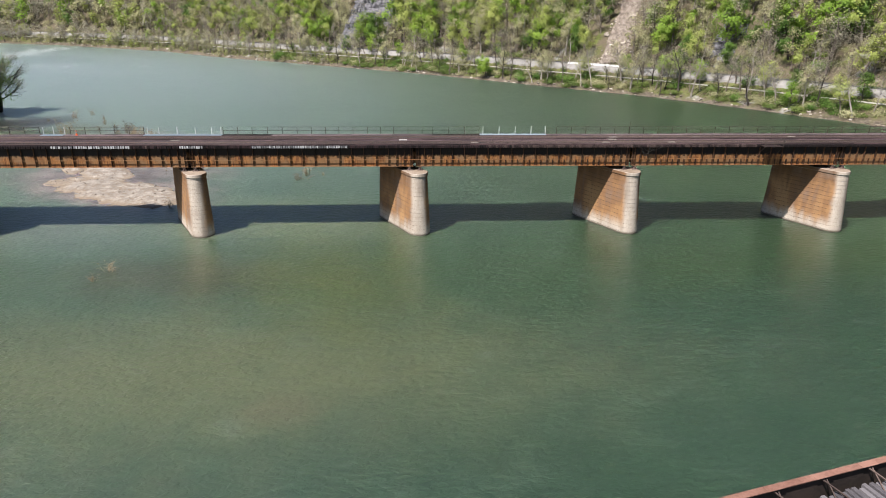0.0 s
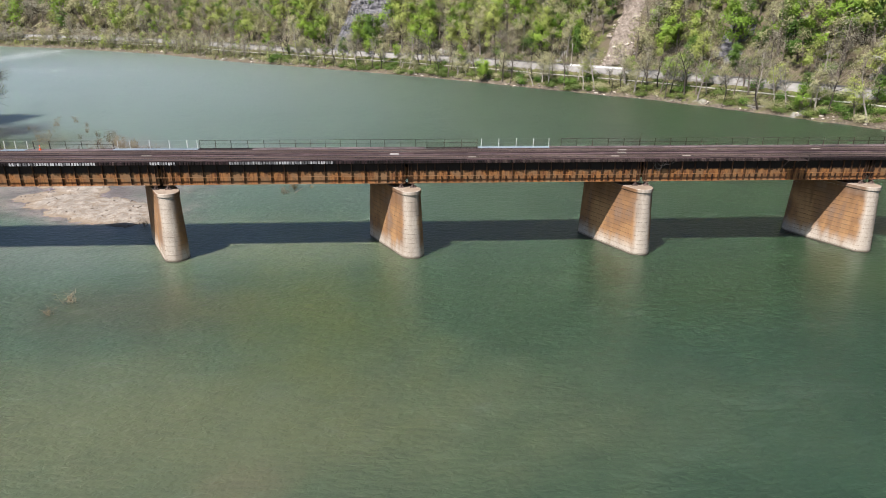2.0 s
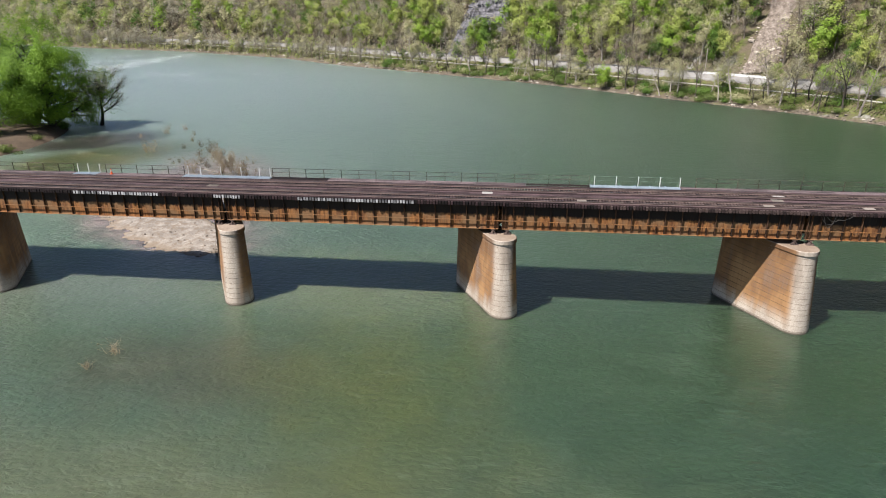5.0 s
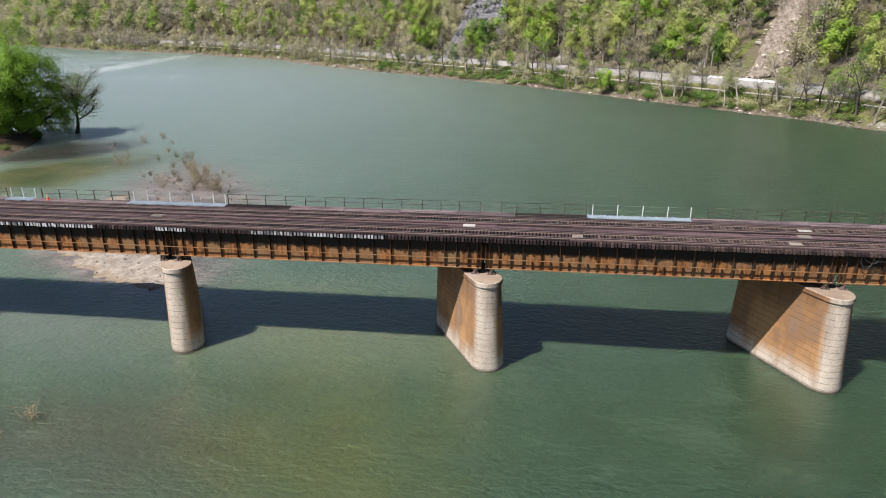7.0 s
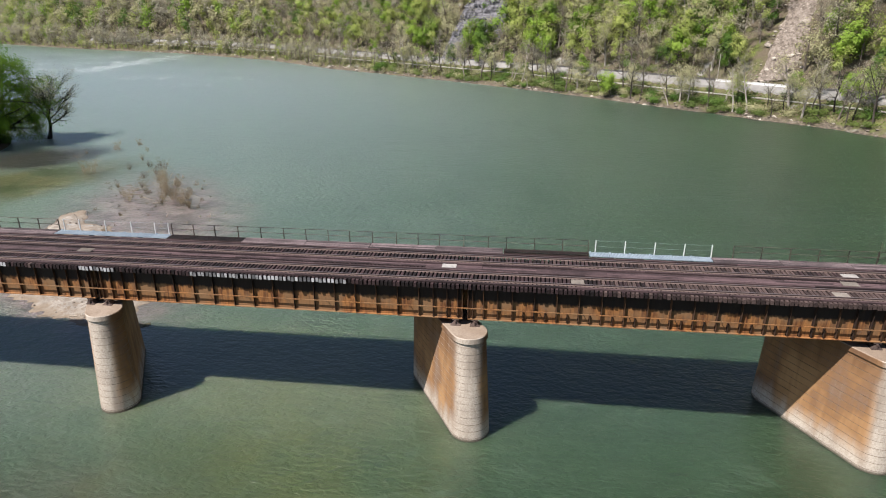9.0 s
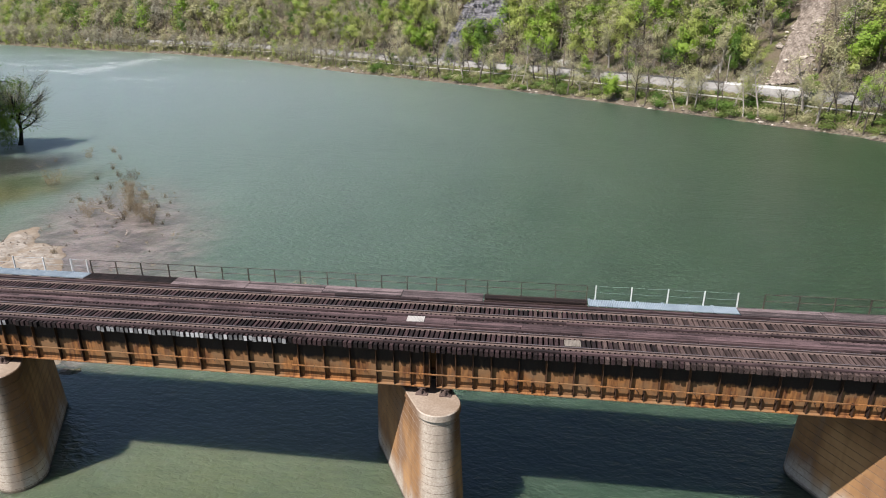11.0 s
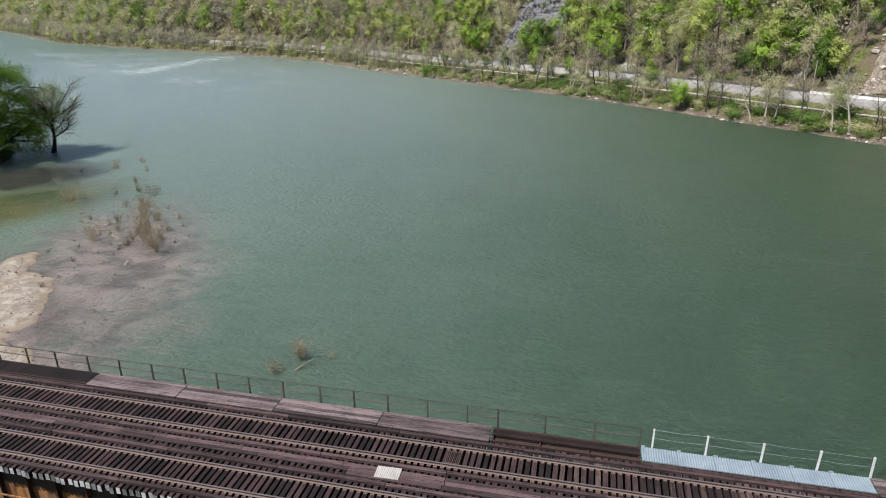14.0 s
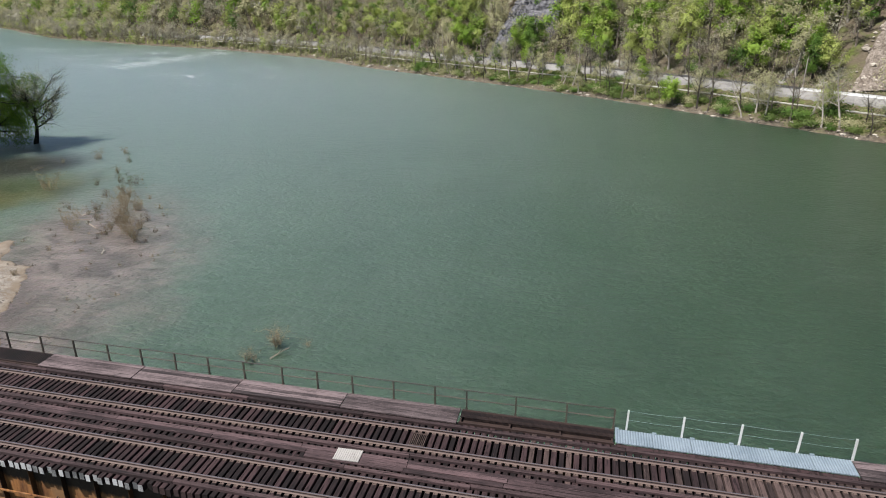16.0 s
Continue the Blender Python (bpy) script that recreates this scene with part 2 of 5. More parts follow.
def hill_ground():
    n = Nodes("leaf_litter_and_rock_ground")
    fine = n.noise(1.3, 6, 0.7)
    mid = n.noise(0.22, 4, 0.6)
    broad = n.noise(0.03, 3)
    litter = n.mix(fine, (0.045, 0.036, 0.024), (0.165, 0.135, 0.095))
    grass = n.mix(fine, (0.04, 0.055, 0.014), (0.14, 0.16, 0.045))
    colour = n.mix(n.ramp(n.math("ADD", mid, n.math("MULTIPLY", broad, 0.4)), 0.66, 0.95), litter, grass)
    shelf = n.math("MULTIPLY", n.ramp(n.math("ADD", n.axis(2), n.math("MULTIPLY", mid, 3.0)), 2.4, 4.2), n.ramp(n.axis(2), 7.8, 8.4, 1.0, 0.0))
    colour = n.mix(n.math("MULTIPLY", shelf, n.ramp(fine, 0.3, 0.6, 0.3, 0.9)), colour, n.mix(n.ramp(n.noise(0.6, 5, 0.7), 0.4, 0.62), (0.10, 0.082, 0.05), (0.13, 0.15, 0.042)))
    rock = n.mix(fine, (0.13, 0.125, 0.115), (0.38, 0.365, 0.335))
    colour = n.mix(n.ramp(n.noise(0.09, 5, 0.6), 0.6, 0.68), colour, rock)
    # bare rocky shore under the flood line
    z = n.axis(2)
    shore = n.ramp(n.math("ADD", z, n.math("MULTIPLY", mid, 3.0)), 2.0, 3.2, 1.0, 0.0)
    shore = n.math("MULTIPLY", shore, n.ramp(n.noise(0.12, 4, 0.6), 0.4, 0.56, 0.3, 1.0))
    colour = n.mix(shore, colour, n.mix(n.ramp(fine, 0.35, 0.65), (0.025, 0.02, 0.015), (0.19, 0.16, 0.125)))
    return n.done(colour, 0.95, 0.0, n.bump(n.math("ADD", fine, mid), 0.8, 0.25), 0.15)


def sand():
    n = Nodes("river_sand")
    fine = n.noise(5, 6, 0.7)
    mid = n.noise(0.5, 4, 0.6)
    colour = n.mix(n.ramp(n.math("ADD", n.math("MULTIPLY", fine, 0.5), n.math("MULTIPLY", mid, 0.6)), 0.35, 0.8), (0.15, 0.13, 0.11), (0.38, 0.345, 0.30))
    pebbles = n.math("MAXIMUM", n.ramp(n.noise(2.1, 3, 0.7), 0.53, 0.62), n.ramp(n.noise(0.8, 5, 0.7), 0.51, 0.60))
    colour = n.mix(n.math("MULTIPLY", pebbles, 0.7), colour, (0.16, 0.12, 0.085))
    wet = n.ramp(n.math("ADD", n.axis(2), n.math("MULTIPLY", mid, 0.25)), 0.14, 0.45, 0.75, 0.0)
    colour = n.mix(wet, colour, (0.20, 0.155, 0.11))
    return n.done(colour, 0.9, 0.0, n.bump(n.math("ADD", fine, mid), 0.6, 0.08), 0.2)


def cliff_rock(name="cliff_rock", a=(0.04, 0.04, 0.045), b=(0.215, 0.21, 0.225)):
    n = Nodes(name)
    fine = n.noise(0.9, 7, 0.7)
    bed = n.noise(0.5, 4, 0.6, stretch=(0.5, 0.5, 2.5))
    colour = n.mix(n.ramp(n.math("ADD", n.math("MULTIPLY", fine, 0.6), n.math("MULTIPLY", bed, 0.5)), 0.38, 0.72), a, b)
    return n.done(colour, 0.9, 0.0, n.bump(n.math("ADD", fine, bed), 0.9, 0.4), 0.2)


def talus():
    n = Nodes("scree")
    fine = n.noise(1.6, 6, 0.7)
    run = n.noise(0.7, 4, 0.65, stretch=(1.4, 0.5, 0.25))
    colour = n.mix(n.ramp(n.math("ADD", n.math("MULTIPLY", fine, 0.5), n.math("MULTIPLY", run, 0.5)), 0.35, 0.75), (0.075, 0.058, 0.045), (0.36, 0.31, 0.265))
    return n.done(colour, 0.95, 0.0, n.bump(fine, 0.8, 0.2), 0.15)


def river():
    n = Nodes("silty_river_water")
    wide = n.noise(0.02, 3, 0.6)
    mid = n.noise(0.07, 4, 0.6, stretch=(1, 0.5, 1))
    murk = n.mix(n.ramp(n.math("ADD", n.math("MULTIPLY", wide, 0.6), n.math("MULTIPLY", mid, 0.4)), 0.35, 0.65), (0.013, 0.036, 0.015), (0.024, 0.052, 0.023))
    # paler left side of the stream: silt, with sky reflection put into the colour
    silt_sheen = n.ramp(n.math("ADD", n.axis(0), n.math("MULTIPLY", n.math("SUBTRACT", wide, 0.5), 120.0)), -110.0, 66.0, 0.95, 0.0)
    silt_sheen = n.math("MULTIPLY", silt_sheen, n.ramp(n.math("ADD", n.axis(1), n.math("MULTIPLY", n.math("SUBTRACT", wide, 0.5), 60.0)), -60.0, 50.0, 0.35, 1.0))
    murk = n.mix(silt_sheen, murk, (0.112, 0.152, 0.110))

    # lays a tone over a ragged ellipse: shallows, silt, and painted reflection or shade
    def shoal(col, centre, radii, turn, tone, inner, outer, most, ragged=1.5):
        e = n.ellipse(centre, radii, turn)
        e = n.math("ADD", e, n.math("MULTIPLY", n.math("SUBTRACT", n.noise(0.16, 6, 0.65), 0.5), ragged))
        return n.mix(n.ramp(e, inner, outer, most, 0.0), col, tone)

    bed = n.mix(n.ramp(n.noise(0.22, 5, 0.6, distortion=0.8), 0.34, 0.66), (0.105, 0.083, 0.071), (0.24, 0.195, 0.174))
    bed = n.mix(n.math("MULTIPLY", n.ramp(n.noise(1.5, 3, 0.6), 0.56, 0.63, 0.0, 0.9), n.ramp(n.noise(0.17, 2), 0.38, 0.55)), bed, (0.045, 0.036, 0.028))
    # far reach paler and bluer: sky reflection put into the colour
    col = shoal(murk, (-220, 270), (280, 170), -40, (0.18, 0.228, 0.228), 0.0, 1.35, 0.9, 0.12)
    col = shoal(col, (-64, -1), (34, 13), 0, (0.125, 0.137, 0.112), 0.1, 1.4, 0.5, 0.8)
    col = shoal(col, (-42, -78), (40, 22), 0, (0.11, 0.112, 0.072), 0.1, 1.3, 0.55)
    col = shoal(col, (-26, -45), (52, 15), 0, (0.105, 0.110, 0.052), 0.1, 1.4, 0.68, 0.8)
    col = shoal(col, (-31, -21), (22, 9), 0, (0.058, 0.052, 0.026), 0.1, 1.3, 0.6)
    col = shoal(col, (-22, 2), (25, 13), -6, (0.12, 0.138, 0.078), 0.2, 1.35, 0.68, 1.0)
    col = shoal(col, (-13, -22), (13, 24), 25, (0.07, 0.082, 0.018), 0.0, 1.3, 0.66)
    col = shoal(col, (-12.5, -52), (5, 3), 10, (0.11, 0.095, 0.055), 0.0, 1.2, 0.4)
    col = shoal(col, (-106, 69), (30, 17), 55, n.mix(n.ramp(n.noise(0.12, 3), 0.4, 0.6), (0.045, 0.058, 0.016), (0.09, 0.088, 0.03)), 0.35, 1.2, 0.95, 0.8)
    # dark mud below the willow, its shade and reflection put into the colour
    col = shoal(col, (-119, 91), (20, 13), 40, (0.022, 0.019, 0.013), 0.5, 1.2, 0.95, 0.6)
    col = shoal(col, (-62, 24), (27, 11), -31, bed, 0.5, 1.25, 0.95, 1.0)
    col = shoal(col, (-63, 48), (19, 40), 28, bed, 0.3, 1.2, 0.9, 1.1)
    # streaks along the stream: ripples' light and dark put into the colour
    ripple_tone = n.noise(0.33, 4, 0.65, stretch=(0.55, 1.3, 1), distortion=1.2)
    col = n.mix(n.ramp(ripple_tone, 0.36, 0.52, 0.34, 0.0), col, n.mix(0.55, col, (0.012, 0.026, 0.010)))
    col = n.mix(n.ramp(ripple_tone, 0.54, 0.70, 0.0, 0.20), col, (0.13, 0.165, 0.13))
    # wind ripples over a slower swell, drawn out across the stream
    small = n.noise(1.7, 2, 0.5, stretch=(0.75, 1.3, 1), distortion=0.5)
    large = n.math("ADD", n.noise(1.0, 2, 0.5, stretch=(0.7, 1.3, 1), distortion=0.3), n.noise(0.38, 3, 0.55, stretch=(0.6, 1.4, 1), distortion=0.6))
    calm = n.ramp(n.noise(0.03, 3), 0.35, 0.65, 0.65, 1.0)
    h = n.math("MULTIPLY", n.math("ADD", n.math("MULTIPLY", small, 0.5), n.math("MULTIPLY", large, 0.45)), calm)
    tiny = n.noise(7.0, 2, 0.5, stretch=(0.8, 1.2, 1))
    normal = n.bump(n.math("ADD", h, n.math("MULTIPLY", tiny, 0.010)), 0.9, 0.33)
    n.done(col, 0.30, 0.0, normal, 0.5)
    n.bsdf.inputs["IOR"].default_value = 1.72
    # light spreads in the silty water and softens the shadows that fall on it
    n.bsdf.inputs["Subsurface Weight"].default_value = 1.0
    n.bsdf.inputs["Subsurface Radius"].default_value = (0.8, 1.0, 0.8)
    n.bsdf.inputs["Subsurface Scale"].default_value = 5.0
    return n.mat


def foam():
    n = Nodes("river_foam")
    f = n.noise(2.2, 5, 0.7)
    return n.done(n.mix(f, (0.40, 0.45, 0.45), (0.74, 0.77, 0.77)), 0.7, 0.0, n.bump(f, 0.6, 0.1), 0.3)


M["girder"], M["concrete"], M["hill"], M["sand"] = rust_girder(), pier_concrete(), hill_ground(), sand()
M["cliff"], M["talus"], M["river"], M["foam"] = cliff_rock(), talus(), river(), foam()
M["leaf_fresh"] = leaf("fresh_green_leaves", (0.10, 0.20, 0.022), (0.33, 0.46, 0.065))
M["leaf_lime"] = leaf("lime_spring_leaves", (0.18, 0.24, 0.045), (0.46, 0.51, 0.145))
M["leaf_olive"] = leaf("olive_buds", (0.24, 0.235, 0.115), (0.47, 0.45, 0.255))
M["leaf_deep"] = leaf("deep_green_leaves", (0.045, 0.105, 0.016), (0.13, 0.22, 0.035))
M["leaf_willow"] = leaf("willow_leaves", (0.06, 0.14, 0.010), (0.235, 0.39, 0.033), 0.3)
M["bud_brown"] = leaf("brown_catkins", (0.20, 0.188, 0.135), (0.41, 0.385, 0.29))
M["leaf_bank"] = leaf("bank_leaves", (0.05, 0.085, 0.018), (0.17, 0.22, 0.05))
M["grass_dry"] = leaf("dry_reeds", (0.16, 0.13, 0.08), (0.34, 0.285, 0.19))


# ---- mesh helpers ----
class Shape:
    """Vertices and faces of one mesh."""

    def __init__(self):
        self.v, self.f, self.m = [], [], []

    def add(self, verts, faces, slot=0):
        k = len(self.v)
        self.v += [tuple(p) for p in verts]
        self.f += [tuple(i + k for i in f) for f in faces]
        self.m += [slot] * len(faces)
        return self

    def box(self, x0, x1, y0, y1, z0, z1, slot=0):
        v = [(x, y, z) for z in (z0, z1) for y in (y0, y1) for x in (x0, x1)]
        return self.add(v, [(0, 2, 3, 1), (4, 5, 7, 6), (0, 1, 5, 4), (2, 6, 7, 3), (0, 4, 6, 2), (1, 3, 7, 5)], slot)

    def prism(self, profile, a, b, up=(0, 0, 1), slot=0, caps=True, cap_slot=None):
        """A closed profile (u sideways, w upwards) drawn from a to b."""
        a, b = Vector(a), Vector(b)
        d = (b - a).normalized()
        side = d.cross(Vector(up)).normalized()
        top = side.cross(d)
        n = len(profile)
        v = [p + side * u + top * w for p in (a, b) for u, w in profile]
        self.add(v, [(i, (i + 1) % n, n + (i + 1) % n, n + i) for i in range(n)], slot)
        if caps:
            k = len(self.v) - 2 * n
            self.f += [tuple(range(k + n - 1, k - 1, -1)), tuple(range(k + n, k + 2 * n))]
            self.m += [slot if cap_slot is None else cap_slot] * 2
        return self

    def tube(self, points, radii, sides=5, slot=0):
        """A round bar or limb through points."""
        pts = [Vector(p) for p in points]
        n = len(pts)
        rings = []
        for i, p in enumerate(pts):
            d = (pts[min(i + 1, n - 1)] - pts[max(i - 1, 0)]).normalized()
            s = d.cross(Vector((0.31, 0.17, 0.93)) if abs(d.z) < 0.9 else Vector((1, 0.1, 0))).normalized()
            t = d.cross(s)
            r = radii[i] if isinstance(radii, (list, tuple)) else radii
            rings += [p + (s * math.cos(a) + t * math.sin(a)) * r for a in (2 * math.pi * j / sides for j in range(sides))]
        f = [(i * sides + j, i * sides + (j + 1) % sides, (i + 1) * sides + (j + 1) % sides, (i + 1) * sides + j) for i in range(n - 1) for j in range(sides)]
        f += [tuple(range(sides - 1, -1, -1)), tuple(range((n - 1) * sides, n * sides))]
        return self.add(rings, f, slot)

    def mesh(self, name, *mats, smooth=False):
        me = bpy.data.meshes.new(name)
        me.from_pydata(self.v, [], self.f)
        for m in mats:
            me.materials.append(m)
        if len(mats) > 1:
            me.polygons.foreach_set("material_index", self.m)
        if smooth:
            me.polygons.foreach_set("use_smooth", [True] * len(self.f))
        me.update()
        return me


def part(name, data, parent, label="", at=None):
    ob = new(name, data)
    ob.parent = parent
    if at is not None:
        ob.matrix_basis = at
    return tagged(ob, label) if label else ob


def thing(name, label, category, group="", kind="", at=None, data=None):
    ob = new(name, data)
    if at is not None:
        ob.matrix_basis = at
    return tagged(ob, label, category, group, kind)


def chamfered(w, h, c):
    """A timber's section with worn upper edges, standing on w = 0."""
    return [(-w / 2, 0), (w / 2, 0), (w / 2, h - c), (w / 2 - c, h), (-w / 2 + c, h), (-w / 2, h - c)]


def cloth(name, verts, faces, *mats, slots=None, smooth=False):
    """A mesh from arrays: verts (n, 3), faces (m, 3 or 4)."""
    verts, faces = np.asarray(verts, np.float32), np.asarray(faces, np.int32)
    me = bpy.data.meshes.new(name)
    k, n = faces.shape
    me.vertices.add(len(verts))
    me.vertices.foreach_set("co", verts.ravel())
    me.loops.add(k * n)
    me.loops.foreach_set("vertex_index", faces.ravel())
    me.polygons.add(k)
    me.polygons.foreach_set("loop_start", np.arange(0, k * n, n, dtype=np.int32))
    me.polygons.foreach_set("loop_total", np.full(k, n, np.int32))
    for m in mats:
        me.materials.append(m)
    if slots is not None:
        me.polygons.foreach_set("material_index", np.asarray(slots, np.int32))
    if smooth:
        me.polygons.foreach_set("use_smooth", np.ones(k, bool))
    me.update()
    me.validate()
    return me


# ---- the land: one sheet with the river's bed, the far bank, hills and islands ----
BANK = np.array([(900, -900), (420, -330), (270, -120), (195, 15), (162, 64), (144, 90), (134, 105), (117, 130), (96, 157), (68, 184), (36, 216), (0, 249),
                 (-58, 295), (-120, 342), (-178, 398), (-285, 464), (-392, 507), (-562, 594), (-835, 808), (-1300, 1150), (-2600, 2000)], float)


def bank_distance(x, y):
    """Metres inland from the far bank's waterline (negative: out on the river)."""
    x, y = np.asarray(x, float), np.asarray(y, float)
    best, side = np.full(x.shape, 1e9), np.zeros(x.shape)
    for (ax, ay), (bx, by) in zip(BANK[:-1], BANK[1:]):
        dx, dy = bx - ax, by - ay
        k = np.clip(((x - ax) * dx + (y - ay) * dy) / (dx * dx + dy * dy), 0, 1)
        px, py = x - ax - k * dx, y - ay - k * dy
        d = np.hypot(px, py)
        near = d < best
        best = np.where(near, d, best)
        side = np.where(near, dx * py - dy * px, side)
    return np.where(side < 0, best, -best)


def waves(x, y, s, seed):
    """Cheap smooth noise from crossed sines."""
    r = np.random.RandomState(seed)
    out = np.zeros(np.shape(x))
    for i in range(6):
        a, p = r.uniform(0, 2 * np.pi, 2)
        k = 2 * np.pi / (s * r.uniform(0.5, 1.6))
        out = out + np.sin((np.cos(a) * x + np.sin(a) * y) * k + p)
    return out / 6


def rim(x, y, cx, cy, rx, ry, turn):
    c, s = math.cos(radians(turn)), math.sin(radians(turn))
    u, v = (x - cx) * c + (y - cy) * s, -(x - cx) * s + (y - cy) * c
    return np.hypot(u / rx, v / ry)


PROFILE = [(-60, -3.0), (-12, -2.6), (-4, -0.6), (-2, 0.0), (-1, 0.9), (3, 2.5), (7, 4.5), (8.6, 4.95), (12, 5.0), (14, 5.4), (17.5, 8.1), (18.5, 8.4), (28, 8.5),
           (32, 10.5), (45, 22.5), (70, 42.5), (120, 80), (220, 148), (420, 230), (1500, 260)]


def land(x, y):
    d = bank_distance(x, y)
    d = d + np.clip(1 - np.abs(d - 1) / 7, 0, 1) * (waves(x, y, 17, 31) * 2.0 + waves(x, y, 6, 32) * 0.9)
    z = np.interp(d, [p[0] for p in PROFILE], [p[1] for p in PROFILE])
    z = np.where(z > 38, 38 + (z - 38) * np.interp(x, [-170, 70], [0.10, 1.0]), z)
    rough = np.clip((d - 30) / 25, 0, 1)
    z = z + rough * (waves(x, y, 26, 3) * 2.4 + waves(x, y, 70, 4) * 4.0)
    z = z + np.clip(d / 3, 0, 1) * np.clip((9 - d) / 4, 0, 1) * (waves(x, y, 7, 5) * 0.8 + waves(x, y, 3.5, 15) * 0.35)
    # the wooded point up-river and the two sand bars
    e = rim(x, y, -160, 84, 29, 36, 15) + waves(x, y, 22, 6) * 0.08
    z = np.maximum(z, np.interp(e, [0, 0.75, 0.9, 1.0, 1.25], [3.0, 2.2, 1.1, 0.0, -3.0]))
    e = rim(x, y, -57.5, 20.5, 18.5, 6.6, -31) + waves(x, y, 9, 7) * 0.22 + waves(x, y, 3.2, 17) * 0.13 + waves(x, y, 1.4, 18) * 0.07
    z = np.maximum(z, np.interp(e, [0, 0.6, 1.0, 1.9], [0.6, 0.38, 0.0, -3.0]) + np.where(e < 1.2, waves(x, y, 5, 8) * 0.16 + waves(x, y, 1.8, 28) * 0.09, 0))
    e = rim(x, y, -75.5, 43.0, 9.5, 3.0, 110) + waves(x, y, 7, 9) * 0.22 + waves(x, y, 2.6, 19) * 0.16
    z = np.maximum(z, np.interp(e, [0, 0.6, 1.0, 2.2], [0.5, 0.35, 0.0, -3.0]))
    e = rim(x, y, -66.0, 35.5, 10.5, 4.4, -56) + waves(x, y, 8, 29) * 0.2 + waves(x, y, 2.8, 27) * 0.15 + waves(x, y, 1.3, 26) * 0.07
    z = np.maximum(z, np.interp(e, [0, 0.6, 1.0, 2.0], [0.55, 0.36, 0.0, -3.0]))
    # the shore behind the camera
    s = -y - 210 + waves(x, y, 60, 10) * 8
    z = np.maximum(z, np.interp(s, [-20, 0, 12, 60, 400], [-3, 0, 5, 9, 40]))
    return z


def spaced(dense0, dense1, step, far0, far1):
    a = list(np.arange(dense0, dense1 + step / 2, step))
    k, lo, hi = step, [dense0], [dense1]
    while lo[-1] > far0:
        k *= 1.25
        lo.append(lo[-1] - k)
    k = step
    while hi[-1] < far1:
        k *= 1.25
        hi.append(hi[-1] + k)
    return np.array(sorted(set(lo[1:] + a + hi[1:])))


gx = np.union1d(spaced(-330, 200, 2.5, -4200, 4200), np.concatenate([np.arange(-92, -38, 0.5), np.arange(-1300, -330, 16.0)]))
gy = np.union1d(spaced(0, 470, 2.5, -4200, 4200), np.concatenate([np.arange(4, 60, 0.5), np.arange(470, 1150, 16.0)]))
X, Y = np.meshgrid(gx, gy)
Z = land(X, Y)
nx_, ny_ = len(gx), len(gy)
idx = np.arange(nx_ * ny_).reshape(ny_, nx_)
quads = np.stack([idx[:-1, :-1], idx[:-1, 1:], idx[1:, 1:], idx[1:, :-1]], -1).reshape(-1, 4)
mid = np.stack([X, Y, Z], -1).reshape(-1, 3)[quads].mean(1)
sandy = (rim(mid[:, 0], mid[:, 1], -66, 34, 34, 34, 0) < 1).astype(int)
sandy[rim(mid[:, 0], mid[:, 1], -165, 84, 60, 60, 0) < 1] = 2
ground = thing("ground", "wooded rocky river valley with brown leaf litter and grass", "ground", kind="structure",
               data=cloth("ground", np.stack([X, Y, Z], -1).reshape(-1, 3), quads, M["hill"], M["sand"], M["soil"], slots=sandy, smooth=True))

wx = np.array([-4200, -1500, -600, -200, 200, 600, 4200.0])
WX, WY = np.meshgrid(wx, wx)
wi = np.arange(49).reshape(7, 7)
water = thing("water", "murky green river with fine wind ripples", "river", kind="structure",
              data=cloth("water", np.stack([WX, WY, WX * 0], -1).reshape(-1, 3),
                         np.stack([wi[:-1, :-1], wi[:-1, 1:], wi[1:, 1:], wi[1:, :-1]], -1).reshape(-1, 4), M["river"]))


# ---- along the far bank: stations with the inland direction ----
def stations(step, d0=0.0):
    """Points along the bank line d0 metres inland, with direction inland."""
    out = []
    seg = np.hypot(*np.diff(BANK, axis=0).T)
    s = np.concatenate([[0], np.cumsum(seg)])
    for q in np.arange(0, s[-1], step):
        i = min(np.searchsorted(s, q, side="right") - 1, len(seg) - 1)
        p = BANK[i] + (BANK[i + 1] - BANK[i]) * (q - s[i]) / seg[i]
        a = np.array([np.interp(q + o, s, BANK[:, 0]) for o in (-25, 25)])
        b = np.array([np.interp(q + o, s, BANK[:, 1]) for o in (-25, 25)])
        t = np.array([a[1] - a[0], b[1] - b[0]])
        t /= np.hypot(*t)
        inland = np.array([t[1], -t[0]])
        out.append((p + inland * d0, inland, t))
    return out


def strip(name, label, category, d0, d1, z, mat, x_lo, x_hi, thick=0.25, wander=0.0):
    """A path, road or wall that follows the bank at a distance."""
    rows = [(p, n) for p, n, t in stations(4.0) if x_lo < p[0] < x_hi]
    sh = Shape()
    for i, (p, n) in enumerate(rows):
        w = wander * math.sin(i * 0.37)
        for d, zz in ((d0, z - thick), (d0, z), (d1, z), (d1, z - thick)):
            q = p + n * (d + w)
            sh.v.append((q[0], q[1], zz))
    for i in range(len(rows) - 1):
        k = 4 * i
        for j in range(3):
            sh.f.append((k + j, k + j + 1, k + 5 + j, k + 4 + j))
            sh.m.append(0)
    return thing(name, label, category, kind="structure", data=sh.mesh(name, mat))


strip("road", "grey asphalt road along the foot of the hill", "road", 20.0, 26.0, 8.62, M["asphalt"], -700, 200)
strip("towpath", "pale gravel towpath on the river bank", "path", 9.3, 10.9, 5.3, M["gravel"], -500, 170, wander=0.3)


# ---- piers ----
PIERS = [-134.6, -101.2, -67.4, -33.7, 0.0, 33.4, 67.3, 101.2, 135.0]
CAP = 9.75
